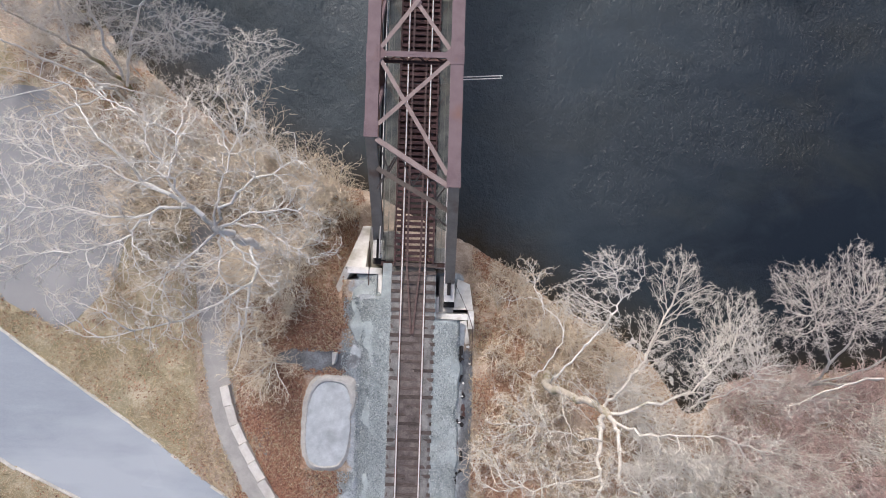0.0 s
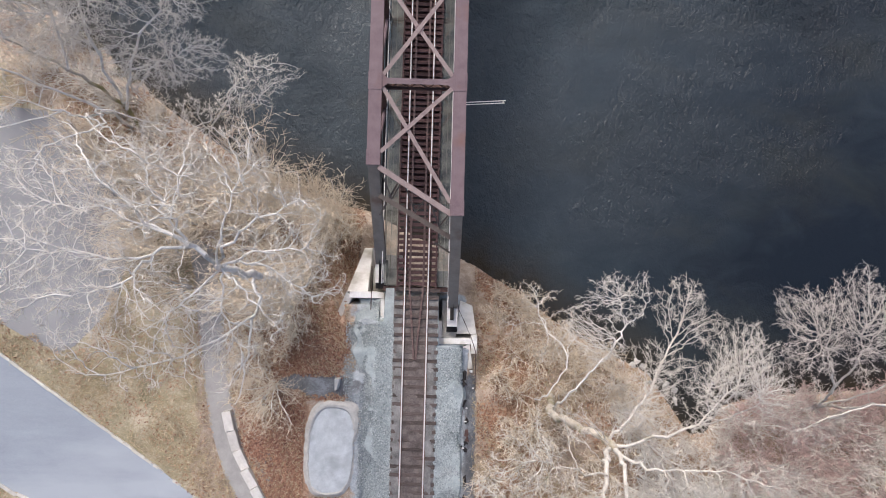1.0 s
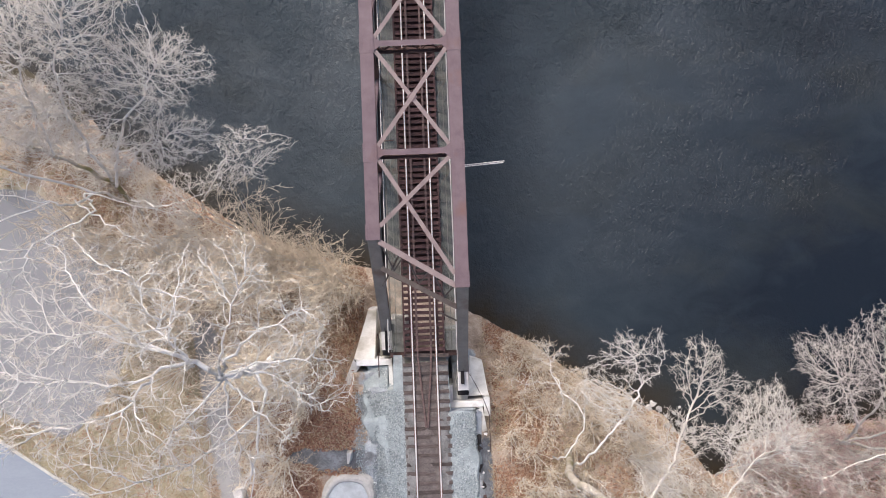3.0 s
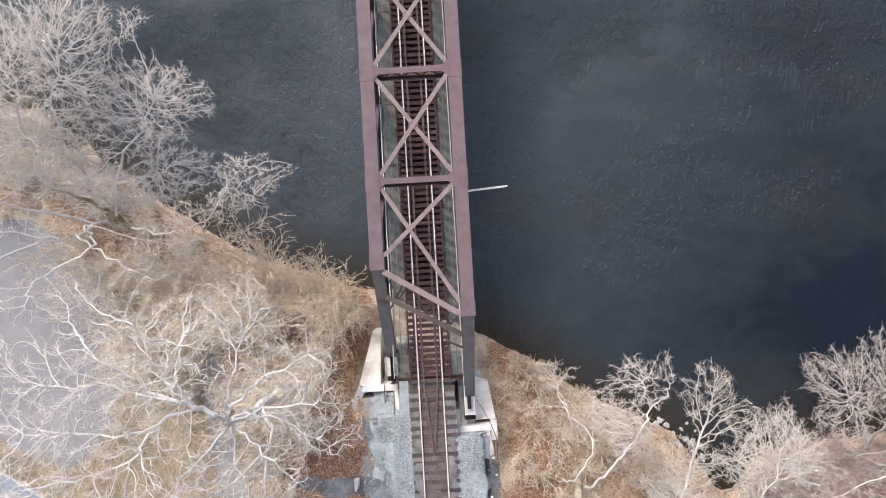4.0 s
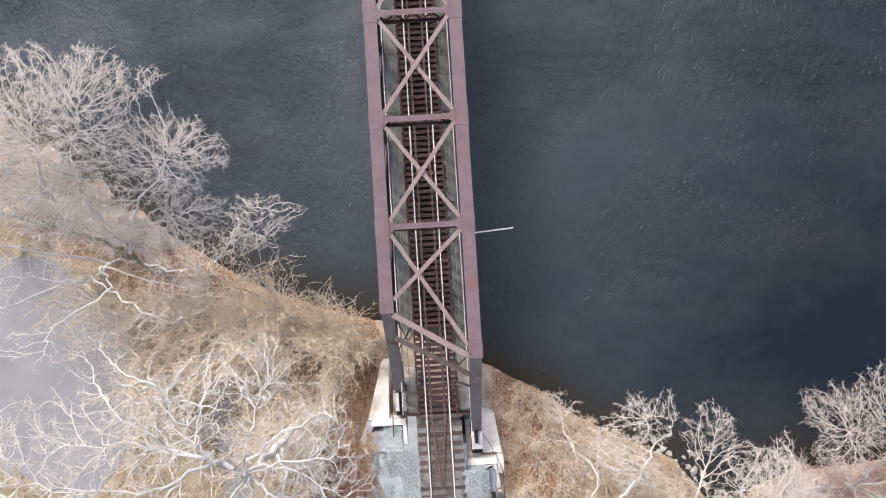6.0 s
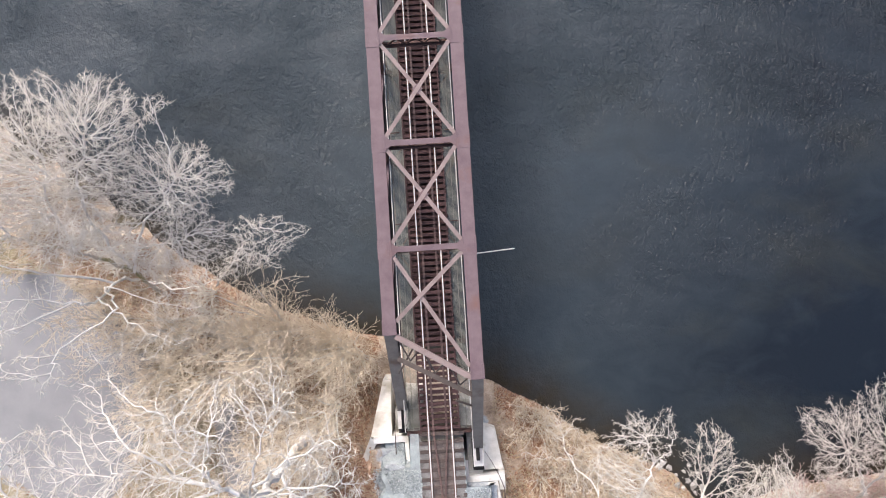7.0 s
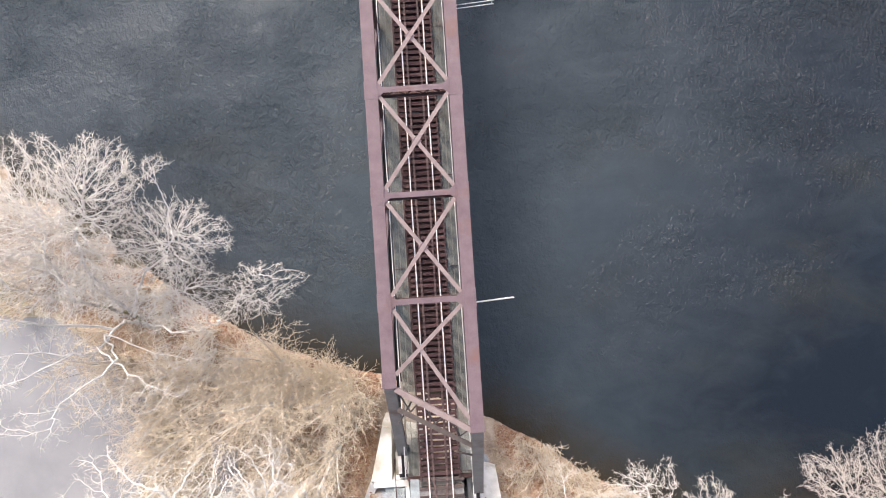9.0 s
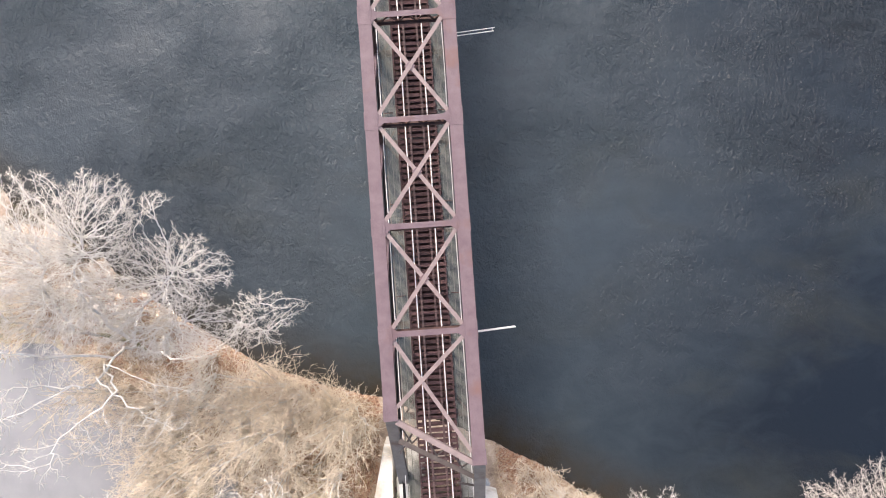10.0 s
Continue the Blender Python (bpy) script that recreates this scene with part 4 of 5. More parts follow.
def colonise(P, up, goals, step, kill, reach, rnd, hub, most=16000):
    """Branches that grow from the nodes P (with parents up) towards the goals and away from the hub until each goal is reached."""
    P, up = [tuple(p) for p in P], list(up)
    kids = [0] * len(P)
    G = goals.astype(np.float32)
    gg = (G * G).sum(1)
    near, dist = np.zeros(len(G), int), np.full(len(G), 1e9, np.float32)
    fresh = np.arange(len(P))
    live = np.ones(len(G), bool)
    for _ in range(120):
        pts = np.array([P[i] for i in fresh], np.float32)
        on = np.where(live)[0]
        for k in range(0, len(fresh), 300):
            q = pts[k:k + 300]
            D = gg[on][:, None] - 2 * G[on] @ q.T + (q * q).sum(1)[None]
            j = D.argmin(1)
            d = np.sqrt(np.maximum(D[np.arange(len(on)), j], 0))
            better = d < dist[on]
            near[on[better]], dist[on[better]] = fresh[k + j[better]], d[better]
        live &= dist > kill
        pull = np.where(live & (dist < reach))[0]
        if not len(pull) or len(P) > most:
            break
        here = np.array(P, np.float32)
        v = G[pull] - here[near[pull]]
        v /= np.linalg.norm(v, axis=1)[:, None] + 1e-9
        want = np.zeros((len(P), 3), np.float32)
        np.add.at(want, near[pull], v)
        start = len(P)
        for i in np.unique(near[pull]):
            if kids[i] > 3:
                live[near == i] = False
                continue
            v = want[i] / (np.linalg.norm(want[i]) + 1e-9)
            if up[i] >= 0:
                o = here[i] - here[up[i]]
                v = v + 0.3 * o / (np.linalg.norm(o) + 1e-9)
            o = here[i] - hub
            v = v + 0.5 * o / (np.linalg.norm(o) + 1e-9)
            v = v + np.array([rnd.gauss(0, 0.33), rnd.gauss(0, 0.33), rnd.gauss(0, 0.22)])
            v = v / (np.linalg.norm(v) + 1e-9) * step * rnd.uniform(0.7, 1.25)
            P.append(tuple(here[i] + v))
            up.append(int(i))
            kids[i] += 1
            kids.append(0)
        fresh = np.arange(start, len(P))
        if not len(fresh):
            break
    return P, up


def build_tree(name, base, limbs, crown, bark, twig, label, seed, step=0.27, kill=0.42, tip=0.012, twigs=2, long=0.42, fine=0.0085, stem="", reach=5.0, first=0.3, slim=0.55, hub=False):
    """limbs: (points, radius at the foot, radius at the tip), the trunk first. crown: the ellipsoids that its boughs fill."""
    rnd = random.Random(seed)
    nodes, up, given, pieces = [], [], [], []
    for n, (pts, r0, r1) in enumerate(limbs):
        line = bend(pts, 5, rnd, 0.085)
        wood = []
        for k, (a, b) in enumerate(zip(line, line[1:])):
            f0, f1 = k / (len(line) - 1), (k + 1) / (len(line) - 1)
            wood.append((*a, *b, slim * (r0 + (r1 - r0) * f0), slim * (r0 + (r1 - r0) * f1)))
        pieces.append(wood)
        at = -1
        for k, p in enumerate(line):
            if k < len(line) * (first if n else 0.75):
                continue
            nodes.append(tuple(p))
            up.append(at)
            at = len(nodes) - 1
    fixed = len(nodes)
    P, up = colonise(nodes, up, crown_points(crown, kill * 1.12, rnd), step, kill, reach, rnd, np.array(limbs[0][0][-1 if hub else 0], np.float32))
    load = np.zeros(len(P))
    kids = np.zeros(len(P), int)
    for i in range(len(P) - 1, fixed - 1, -1):
        load[i] += tip ** 2.35 if load[i] == 0 else tip ** 2.35 * 0.06
        load[up[i]] += load[i]
        kids[up[i]] += 1
    R = np.minimum(np.maximum(load, 1e-12) ** (1 / 2.35), 0.16)
    woody, shoots = [], []
    for i in range(fixed, len(P)):
        p, q = np.array(P[up[i]]), np.array(P[i])
        r0 = min(R[up[i]], R[i] * 1.35) if up[i] >= fixed else R[i] * 1.1
        woody.append((*p, *q, r0, R[i]))
        if R[i] < tip * 2.6:
            w = Vector(q - p).normalized()
            for _ in range(twigs + (2 if kids[i] == 0 else 0)):
                off = Vector((rnd.gauss(0, 1), rnd.gauss(0, 1), rnd.gauss(0.2, 0.7)))
                off = (off - w * off.dot(w)).normalized()
                way = (w * rnd.uniform(0.5, 1.4) + off).normalized()
                f = rnd.random()
                s = Vector(p + (q - p) * f)
                m = s + way * long * rnd.uniform(0.5, 1.2)
                shoots.append((*s, *m, fine, fine))
                if rnd.random() < 0.6:
                    mid = s.lerp(m, rnd.uniform(0.3, 0.7))
                    way2 = (way + Vector((rnd.gauss(0, 0.7), rnd.gauss(0, 0.7), rnd.gauss(0, 0.5)))).normalized()
                    shoots.append((*mid, *(mid + way2 * long * rnd.uniform(0.3, 0.7)), fine * 0.9, fine))
    t = thing(name, base, label, "tree")
    made = [raw("branchwork", *tubes(woody, 4), M[bark], kind="stuff")]
    for k, w in enumerate(pieces):
        *_, x0, y0, z0, _, r = w[-1]
        a, b = Vector(w[-1][:3]), Vector((x0, y0, z0))
        w.append((*b, *(b + (b - a).normalized() * r * 1.2), r, r * 0.1))
        made.append(raw("limb" if k else "trunk", *tubes(w, 8 if k else 12), M[bark if k else stem or bark], kind=""))
    for ob in made:
        ob.data.polygons.foreach_set("use_smooth", [True] * len(ob.data.polygons))
        under(ob, t)
    V, F = spikes(shoots)
    under(raw("crown", V, F, M[twig], kind=""), t)
    return t


def foot(x, y):
    return (x, y, float(land(x, y)))


# the great sycamore by the footpath
build_tree("sycamore_tree", foot(-8.6, 1.4), [
    ([(-8.6, 1.4, -4.5), (-8.4, 1.7, 3), (-8.1, 2.1, 10), (-8.0, 2.4, 14.5)], 0.5, 0.26),
    ([(-8.0, 2.4, 14.2), (-8.9, 3.3, 15.5), (-10.4, 4.2, 16.3), (-11.9, 6.0, 17.5)], 0.23, 0.06),
    ([(-8.9, 3.2, 15.3), (-11.0, 2.6, 16.5), (-13.8, 3.2, 17.5)], 0.13, 0.04),
    ([(-10.1, 2.8, 16.0), (-11.0, 1.7, 16.7), (-12.8, 1.1, 17.0)], 0.11, 0.04),
    ([(-8.9, 3.3, 15.5), (-9.2, 4.4, 16.5), (-8.4, 5.9, 17.3)], 0.11, 0.04),
    ([(-8.0, 2.6, 14.4), (-6.9, 3.8, 15.5), (-4.2, 5.2, 16.2)], 0.15, 0.04),
    ([(-8.0, 2.4, 13.6), (-6.3, 2.6, 14.5), (-3.9, 1.2, 14.5)], 0.12, 0.03),
    ([(-8.2, 1.9, 8), (-7.8, 0.0, 9.5), (-10.4, -1.8, 11.6), (-13.6, -2.7, 12.5)], 0.17, 0.04),
    ([(-7.8, 0.0, 9.5), (-8.0, -2.0, 9.7), (-8.5, -4.5, 9.7)], 0.14, 0.04),
    ([(-8.0, 2.5, 14.5), (-7.3, 4.4, 15.6), (-6.4, 6.6, 16.0)], 0.12, 0.03),
    ([(-8.0, 2.4, 14.3), (-6.2, 3.0, 15.2), (-4.3, 3.3, 15.6), (-3.4, 3.1, 15.5)], 0.1, 0.03),
    ([(-8.0, 2.3, 14.0), (-6.8, 1.3, 14.6), (-5.3, -0.2, 14.4)], 0.11, 0.03),
    ([(-8.1, 2.1, 13.4), (-7.9, 0.4, 13.8), (-7.1, -1.3, 13.6)], 0.1, 0.03),
    ([(-8.1, 2.2, 14.0), (-9.2, 1.0, 14.8), (-10.4, -0.6, 14.8)], 0.11, 0.03),
    ([(-8.9, 3.3, 15.5), (-9.8, 4.9, 16.4), (-10.4, 6.7, 17.0)], 0.1, 0.03),
    ([(-9.6, 3.7, 16.0), (-11.4, 4.4, 16.8), (-13.4, 4.7, 17.4)], 0.09, 0.03),
    ([(-12.2, 2.8, 16.9), (-14.6, 3.0, 17.0), (-17.2, 4.2, 17.0)], 0.06, 0.025),
], [(-10.2, 4.8, 17.5, 2.9, 1.9, 1.6), (-12.7, 2.8, 17.5, 2.7, 1.9, 1.4), (-10.3, 1.2, 17.0, 2.6, 1.7, 1.3), (-5.8, 4.7, 16.0, 2.4, 2.0, 1.7),
    (-4.7, 2.2, 14.3, 1.9, 2.2, 1.7), (-8.4, -0.4, 13.0, 2.7, 2.4, 1.6), (-10.9, -2.0, 12.5, 2.8, 1.3, 1.1), (-7.5, 6.8, 15.5, 2.1, 1.4, 1.6), (-14.8, 5.0, 17.2, 2.3, 2.0, 1.2), (-15.3, 1.2, 16.6, 2.2, 1.6, 1.0), (-14.0, -1.2, 13.6, 2.0, 1.2, 0.9), (-17.2, 4.0, 17.0, 2.4, 2.2, 0.7), (-12.4, 7.2, 16.6, 2.0, 1.3, 0.8), (-9.9, 5.6, 15.6, 2.4, 1.6, 1.3)],
    "bark_white", "twig_white", "tall bare sycamore with white mottled limbs beside the footpath", 11, step=0.29, kill=0.33, tip=0.0108, twigs=2, long=0.45, fine=0.008, first=0.25, hub=True)

# the trees on the bank upstream, leaning out over the water
build_tree("riverside_tree", foot(-20.3, 11.4), [
    ([(-20.3, 11.4, -6), (-20.4, 13.2, -1.5), (-21.7, 14.3, 2.5), (-24.0, 15.2, 5)], 0.34, 0.12),
    ([(-20.2, 12.9, -2), (-17.9, 14.3, 2.5), (-14.8, 16.3, 6.5), (-12.9, 17.4, 8.6)], 0.22, 0.05),
    ([(-20.3, 13.2, -1.6), (-19.4, 15.3, 4), (-18.3, 17.4, 8), (-16.8, 19.0, 10)], 0.22, 0.05),
    ([(-21.7, 14.3, 2.5), (-20.2, 16.6, 7.4), (-19.2, 18.6, 9.5)], 0.16, 0.05),
    ([(-20.2, 12.2, -4), (-17.0, 11.5, -2.5), (-14.3, 12.1, -1.5)], 0.13, 0.05),
    ([(-17.9, 14.3, 2.5), (-15.6, 14.2, 4), (-14.0, 14.4, 5)], 0.12, 0.04),
    ([(-24.0, 15.2, 5), (-24.2, 17.2, 7.6), (-23.4, 18.6, 9)], 0.12, 0.05),
], [(-16.3, 19.9, 10.6, 2.9, 2.9, 1.9), (-14.7, 17.8, 9.0, 1.9, 1.7, 1.7), (-12.3, 17.3, 8.6, 2.0, 2.2, 1.8), (-13.5, 14.4, 5.3, 2.5, 1.9, 1.6), (-19.3, 19.1, 10.2, 2.4, 2.8, 1.9),
    (-22.8, 18.7, 9.6, 2.7, 3.0, 2.0), (-17.7, 16.1, 7.8, 3.4, 1.7, 1.7), (-15.0, 12.4, -0.6, 1.8, 1.1, 1.1),
    (-18.8, 14.4, 6.2, 3.2, 1.6, 1.5), (-22.4, 16.0, 7.4, 2.8, 1.7, 1.5), (-15.8, 13.6, 4.2, 1.8, 1.3, 1.4)],
    "bark_white", "twig_white", "bare pale riverside tree leaning out over the water", 23, step=0.21, kill=0.26, tip=0.0088, twigs=3, long=0.36, fine=0.0075, stem="bark_mossy", slim=0.5)
build_tree("riverside_tree", foot(-21.6, 12.4), [
    ([(-21.6, 12.4, -6), (-20.8, 12.4, -1), (-20.1, 11.2, 3.4), (-20.9, 11.2, 4.4), (-23.2, 11.6, 6)], 0.2, 0.04),
    ([(-20.4, 12.0, 1.6), (-18.6, 10.4, 4.4), (-20.5, 8.7, 6.5), (-20.8, 7.3, 7)], 0.12, 0.04),
    ([(-20.9, 11.2, 4.4), (-24.6, 9.6, 6), (-27.0, 9.8, 7)], 0.09, 0.03),
    ([(-20.6, 12.2, 0), (-23.4, 13.2, 4.6), (-26.6, 14.6, 7.6)], 0.16, 0.05),
    ([(-20.2, 11.4, 3.0), (-17.6, 9.8, 4.4), (-14.8, 8.4, 5.0)], 0.1, 0.03),
    ([(-20.4, 12.0, 1.6), (-17.4, 11.2, 3.4), (-14.4, 10.4, 4.0)], 0.09, 0.03),
], [(-27.2, 15.6, 8.2, 2.8, 2.4, 1.8), (-21.6, 7.8, 7.0, 2.0, 1.2, 0.6), (-24.4, 10.4, 6.4, 2.4, 1.2, 0.7), (-16.0, 8.8, 5.0, 2.3, 1.2, 0.7), (-15.2, 10.6, 4.0, 2.0, 1.1, 0.7), (-18.6, 8.6, 5.6, 1.8, 1.2, 0.6), (-21.8, 12.6, 5.2, 2.2, 1.0, 0.7)],
    "bark_white", "twig_white", "pale bare tree with low sweeping limbs on the bank", 29, step=0.26, kill=0.34, tip=0.0105, twigs=2, long=0.45)
build_tree("leaning_tree", foot(-16.6, 11.6), [
    ([(-16.6, 11.6, -7.6), (-14.8, 12.2, -3.2), (-12.4, 13.5, 0.2), (-11.0, 14.1, 1.0)], 0.13, 0.05),
    ([(-12.9, 13.2, -0.4), (-11.6, 13.4, 0.4), (-10.2, 13.4, 0.9)], 0.06, 0.03),
    ([(-12.2, 13.6, 0.2), (-11.4, 14.6, 1.0), (-10.6, 15.4, 1.4)], 0.06, 0.03),
], [(-10.4, 14.3, 1.1, 2.2, 1.8, 1.1), (-12.6, 13.0, -1.0, 1.5, 1.0, 0.9)],
    "bark_white", "twig_white", "small bare tree leaning from the bank over the river", 31, step=0.18, kill=0.23, tip=0.009, twigs=2, long=0.35, fine=0.0075, first=0.6)

# the sycamore on the bank downstream, and its neighbours
build_tree("sycamore_tree", foot(9.6, -6.2), [
    ([(9.6, -6.2, -4), (8.7, -6.1, 1), (8.9, -6.0, 4.5), (10.0, -5.8, 8.2), (10.6, -6.3, 9.2)], 0.46, 0.3),
    ([(10.5, -6.2, 9.0), (10.0, -6.9, 10), (9.5, -8.7, 12), (9.0, -9.9, 13)], 0.27, 0.1),
    ([(10.6, -6.3, 9.2), (10.8, -6.9, 10.5), (10.6, -8.6, 12), (11.7, -9.2, 13)], 0.24, 0.07),
    ([(10.6, -6.2, 9.1), (13.5, -5.2, 10), (15.2, -4.2, 9.8), (16.9, -2.5, 9.2)], 0.16, 0.05),
    ([(10.8, -6.5, 9.8), (12.0, -6.8, 11.2), (14.2, -6.6, 11.8), (16.3, -6.8, 12.3)], 0.15, 0.05),
    ([(10.4, -6.0, 8.8), (11.6, -4.6, 8.8), (12.9, -3.2, 8), (14.4, -1.0, 6.6)], 0.16, 0.09),
    ([(9.9, -7.2, 10.6), (7.9, -6.6, 11.7), (6.2, -6.2, 12)], 0.1, 0.03),
    ([(9.5, -8.5, 12), (6.7, -8.8, 12.8), (4.7, -9.0, 13)], 0.1, 0.03),
], [(6.0, -7.2, 12.0, 2.9, 2.1, 1.3), (7.6, -9.0, 13.0, 3.0, 1.6, 1.2), (11.6, -8.2, 12.7, 2.9, 1.8, 1.3), (15.4, -6.9, 12.0, 2.6, 1.6, 1.2), (16.2, -3.2, 9.3, 2.0, 1.8, 1.2),
    (17.6, -1.6, 9.0, 1.5, 1.7, 1.2), (14.9, 0.7, 6.8, 1.6, 1.6, 1.2),
    (13.2, -2.5, 8.4, 1.8, 1.4, 1.2), (12.0, -4.5, 9.3, 1.7, 1.2, 1.0), (15.0, -4.6, 10.2, 2.0, 1.2, 1.0), (16.2, -0.9, 8.2, 1.8, 1.5, 1.2), (13.6, -5.9, 11.4, 1.8, 1.0, 0.8), (8.0, -5.0, 10.4, 1.8, 1.2, 0.8)],
    "bark_tan", "twig_white", "spreading bare sycamore with thick pale limbs on the bank", 47, step=0.22, kill=0.27, tip=0.0092, twigs=2, long=0.4, fine=0.0075, stem="bark_mossy", hub=True)
build_tree("leaning_tree", foot(9.4, -6.8), [
    ([(9.4, -6.8, -4), (9.3, -5.6, 1.2), (10.4, -3.7, 3.2), (11.6, -2.3, 3.4), (12.8, -0.5, 3.2)], 0.13, 0.085),
    ([(12.7, -0.6, 3.2), (12.3, 0.6, 3.4), (12.2, 1.4, 3.6)], 0.07, 0.04),
    ([(12.8, -0.5, 3.2), (13.6, 0.2, 3.5), (14.0, 0.9, 3.6)], 0.06, 0.04),
], [(12.3, 1.2, 3.6, 1.6, 1.6, 1.2), (11.4, -1.8, 3.4, 1.5, 1.3, 0.9), (10.2, -0.6, 2.8, 1.2, 1.3, 0.9)],
    "bark_white", "twig_white", "slender white tree leaning from the bank over the river", 53, step=0.17, kill=0.21, tip=0.0078, twigs=2, long=0.3, fine=0.007, first=0.4)
build_tree("leaning_tree", foot(8.2, -6.8), [
    ([(8.2, -6.8, -4), (8.5, -5.2, 0.8), (9.6, -2.9, 1.6), (8.2, -0.7, 0.8), (7.9, 0.7, -0.5)], 0.1, 0.04),
    ([(9.6, -2.9, 1.6), (9.9, -1.4, 1.4), (10.0, -0.3, 1.0)], 0.05, 0.025),
    ([(8.3, -0.9, 0.8), (7.2, -0.8, 0), (6.2, -1.0, -0.8)], 0.05, 0.025),
], [(7.9, 0.9, -1.0, 1.3, 1.1, 0.9), (6.2, -1.0, -1.2, 1.2, 0.8, 0.6), (9.6, -0.9, 1.0, 1.1, 1.1, 0.8), (8.6, -2.6, 1.0, 1.2, 0.9, 0.7)],
    "bark_white", "twig_tan", "thin crooked pale tree leaning towards the river", 59, step=0.2, kill=0.27, tip=0.009, twigs=2, long=0.3, first=0.8)
build_tree("leaning_tree", foot(20.4, -9.0), [
    ([(20.4, -9.0, -6), (20.4, -7.0, -2.5), (20.8, -5.2, -0.4)], 0.13, 0.06),
    ([(20.4, -7.4, -3), (19.4, -6.0, -1), (19.0, -4.9, 0)], 0.08, 0.03),
    ([(20.4, -8.0, -4.2), (22.0, -6.4, -1), (22.4, -4.9, 0.4)], 0.1, 0.04),
], [(21.0, -3.9, 0.8, 2.4, 2.0, 1.5), (19.0, -4.9, 0.0, 1.4, 1.3, 1.0), (22.8, -5.0, 0.6, 1.6, 1.5, 1.2)],
    "bark_white", "twig_white", "pale many-stemmed tree above the rocks at the waterline", 61, step=0.2, kill=0.25, tip=0.0095, twigs=2, long=0.4, fine=0.0075, first=0.6)
build_tree("riverside_tree", foot(28.4, -7.0), [
    ([(28.4, -7.0, -5.5), (28.2, -5.4, -2.4), (27.0, -3.0, 0), (25.4, -1.2, 1.4)], 0.2, 0.06),
    ([(28.2, -5.2, -2.2), (28.4, -2.6, 0.6), (27.8, -0.8, 1.8)], 0.15, 0.05),
    ([(28.4, -6.4, -4), (30.6, -4.2, 0), (31.4, -1.6, 1.8)], 0.14, 0.05),
    ([(28.6, -6.6, -4.4), (28.2, -4.9, 3.2), (26.7, -5.3, 2.5), (23.8, -7.0, 1.5)], 0.16, 0.06),
], [(25.0, -0.6, 1.8, 2.5, 2.8, 1.7), (28.0, -0.2, 2.2, 2.4, 3.0, 1.7), (31.4, -0.6, 2.2, 2.2, 2.6, 1.7), (24.2, -6.6, 1.9, 2.0, 1.4, 0.8)],
    "bark_tan", "twig_grey", "bare tan-grey tree fanning out over the waterline", 67, step=0.21, kill=0.26, tip=0.0092, twigs=2, long=0.4, fine=0.0075)


# ---- thickets: a few grown shapes, repeated ----
def grow_shrub(name, twig, label, seed, height, stems, spread, group, at):
    rnd = random.Random(seed)
    c = dict(HABIT, steps=(4, 2, 1), gap=(0.5, 0.37, 9), ratio=0.52, crook=0.2, lift=0.05, thin=(0.026, 0.019, 0.0135))
    S = [[], [], []]
    wood = []
    for i in range(stems):
        a = math.tau * (i + rnd.random()) / stems
        out = spread * rnd.uniform(0.3, 1.0)
        h = height * rnd.uniform(0.65, 1.05)
        line = bend([(0.12 * math.cos(a), 0.12 * math.sin(a), -0.4), (out * 0.35 * math.cos(a), out * 0.35 * math.sin(a), h * 0.45), (out * math.cos(a), out * math.sin(a), h)], 4, rnd, 0.04)
        n = len(line) - 1
        for k, (p, q) in enumerate(zip(line, line[1:])):
            r = 0.008 * height + 0.01
            wood.append((*p, *q, r * (1 - 0.8 * k / n), r * (1 - 0.8 * (k + 1) / n)))
            for _ in range(2 if k > 1 else 0):
                w = (q - p).normalized()
                off = Vector((rnd.gauss(0, 1), rnd.gauss(0, 1), rnd.gauss(0.2, 0.6)))
                off = (off - w * off.dot(w)).normalized()
                sprout(S, rnd, p.lerp(q, rnd.random()), (w * rnd.uniform(0.5, 1.2) + off).normalized(), height * 0.3 * rnd.uniform(0.5, 1.2), 0.018, 0, c)
    t = thing(name, at, label, "shrub" if height < 5 else "tree", group)
    V, F = tubes(wood, 5)
    raw("stem", V, F, M["bark_grey" if twig == "twig_pink" else "bark_white"], kind="").parent = t
    foliage("crown", S[0] + S[1], S[2], M[twig]).parent = t
    return t


def plant(kinds, spots, seed, lo=0.75, hi=1.25):
    rnd = random.Random(seed)
    used = set()
    for x, y in spots:
        k = rnd.randrange(len(kinds))
        z = float(land(x, y)) - 0.05
        m = Matrix.LocRotScale((x, y, z), Euler((rnd.gauss(0, 0.08), rnd.gauss(0, 0.08), rnd.uniform(0, 6.28))), Vector((1, 1, 1)) * rnd.uniform(lo, hi))
        if k not in used:
            used.add(k)
            kinds[k].matrix_basis = m
        else:
            c = copy_thing(kinds[k], m)
            c.matrix_basis = m


def spots_in(n, x0, x1, d0, d1, seed, apart=0.8, keep=None):
    """Places between two distances inland from the waterline."""
    rnd = random.Random(seed)
    out = []
    tries = 0
    while len(out) < n and tries < 20000:
        tries += 1
        x = rnd.uniform(x0, x1)
        y = float(np.interp(x, SHORE_X, SHORE_Y)) - rnd.uniform(d0, d1) / 0.87
        if abs(x) < 4.6 or (keep and not keep(x, y)):
            continue
        if all((x - a) ** 2 + (y - b) ** 2 > apart * apart for a, b in out):
            out.append((x, y))
    return out


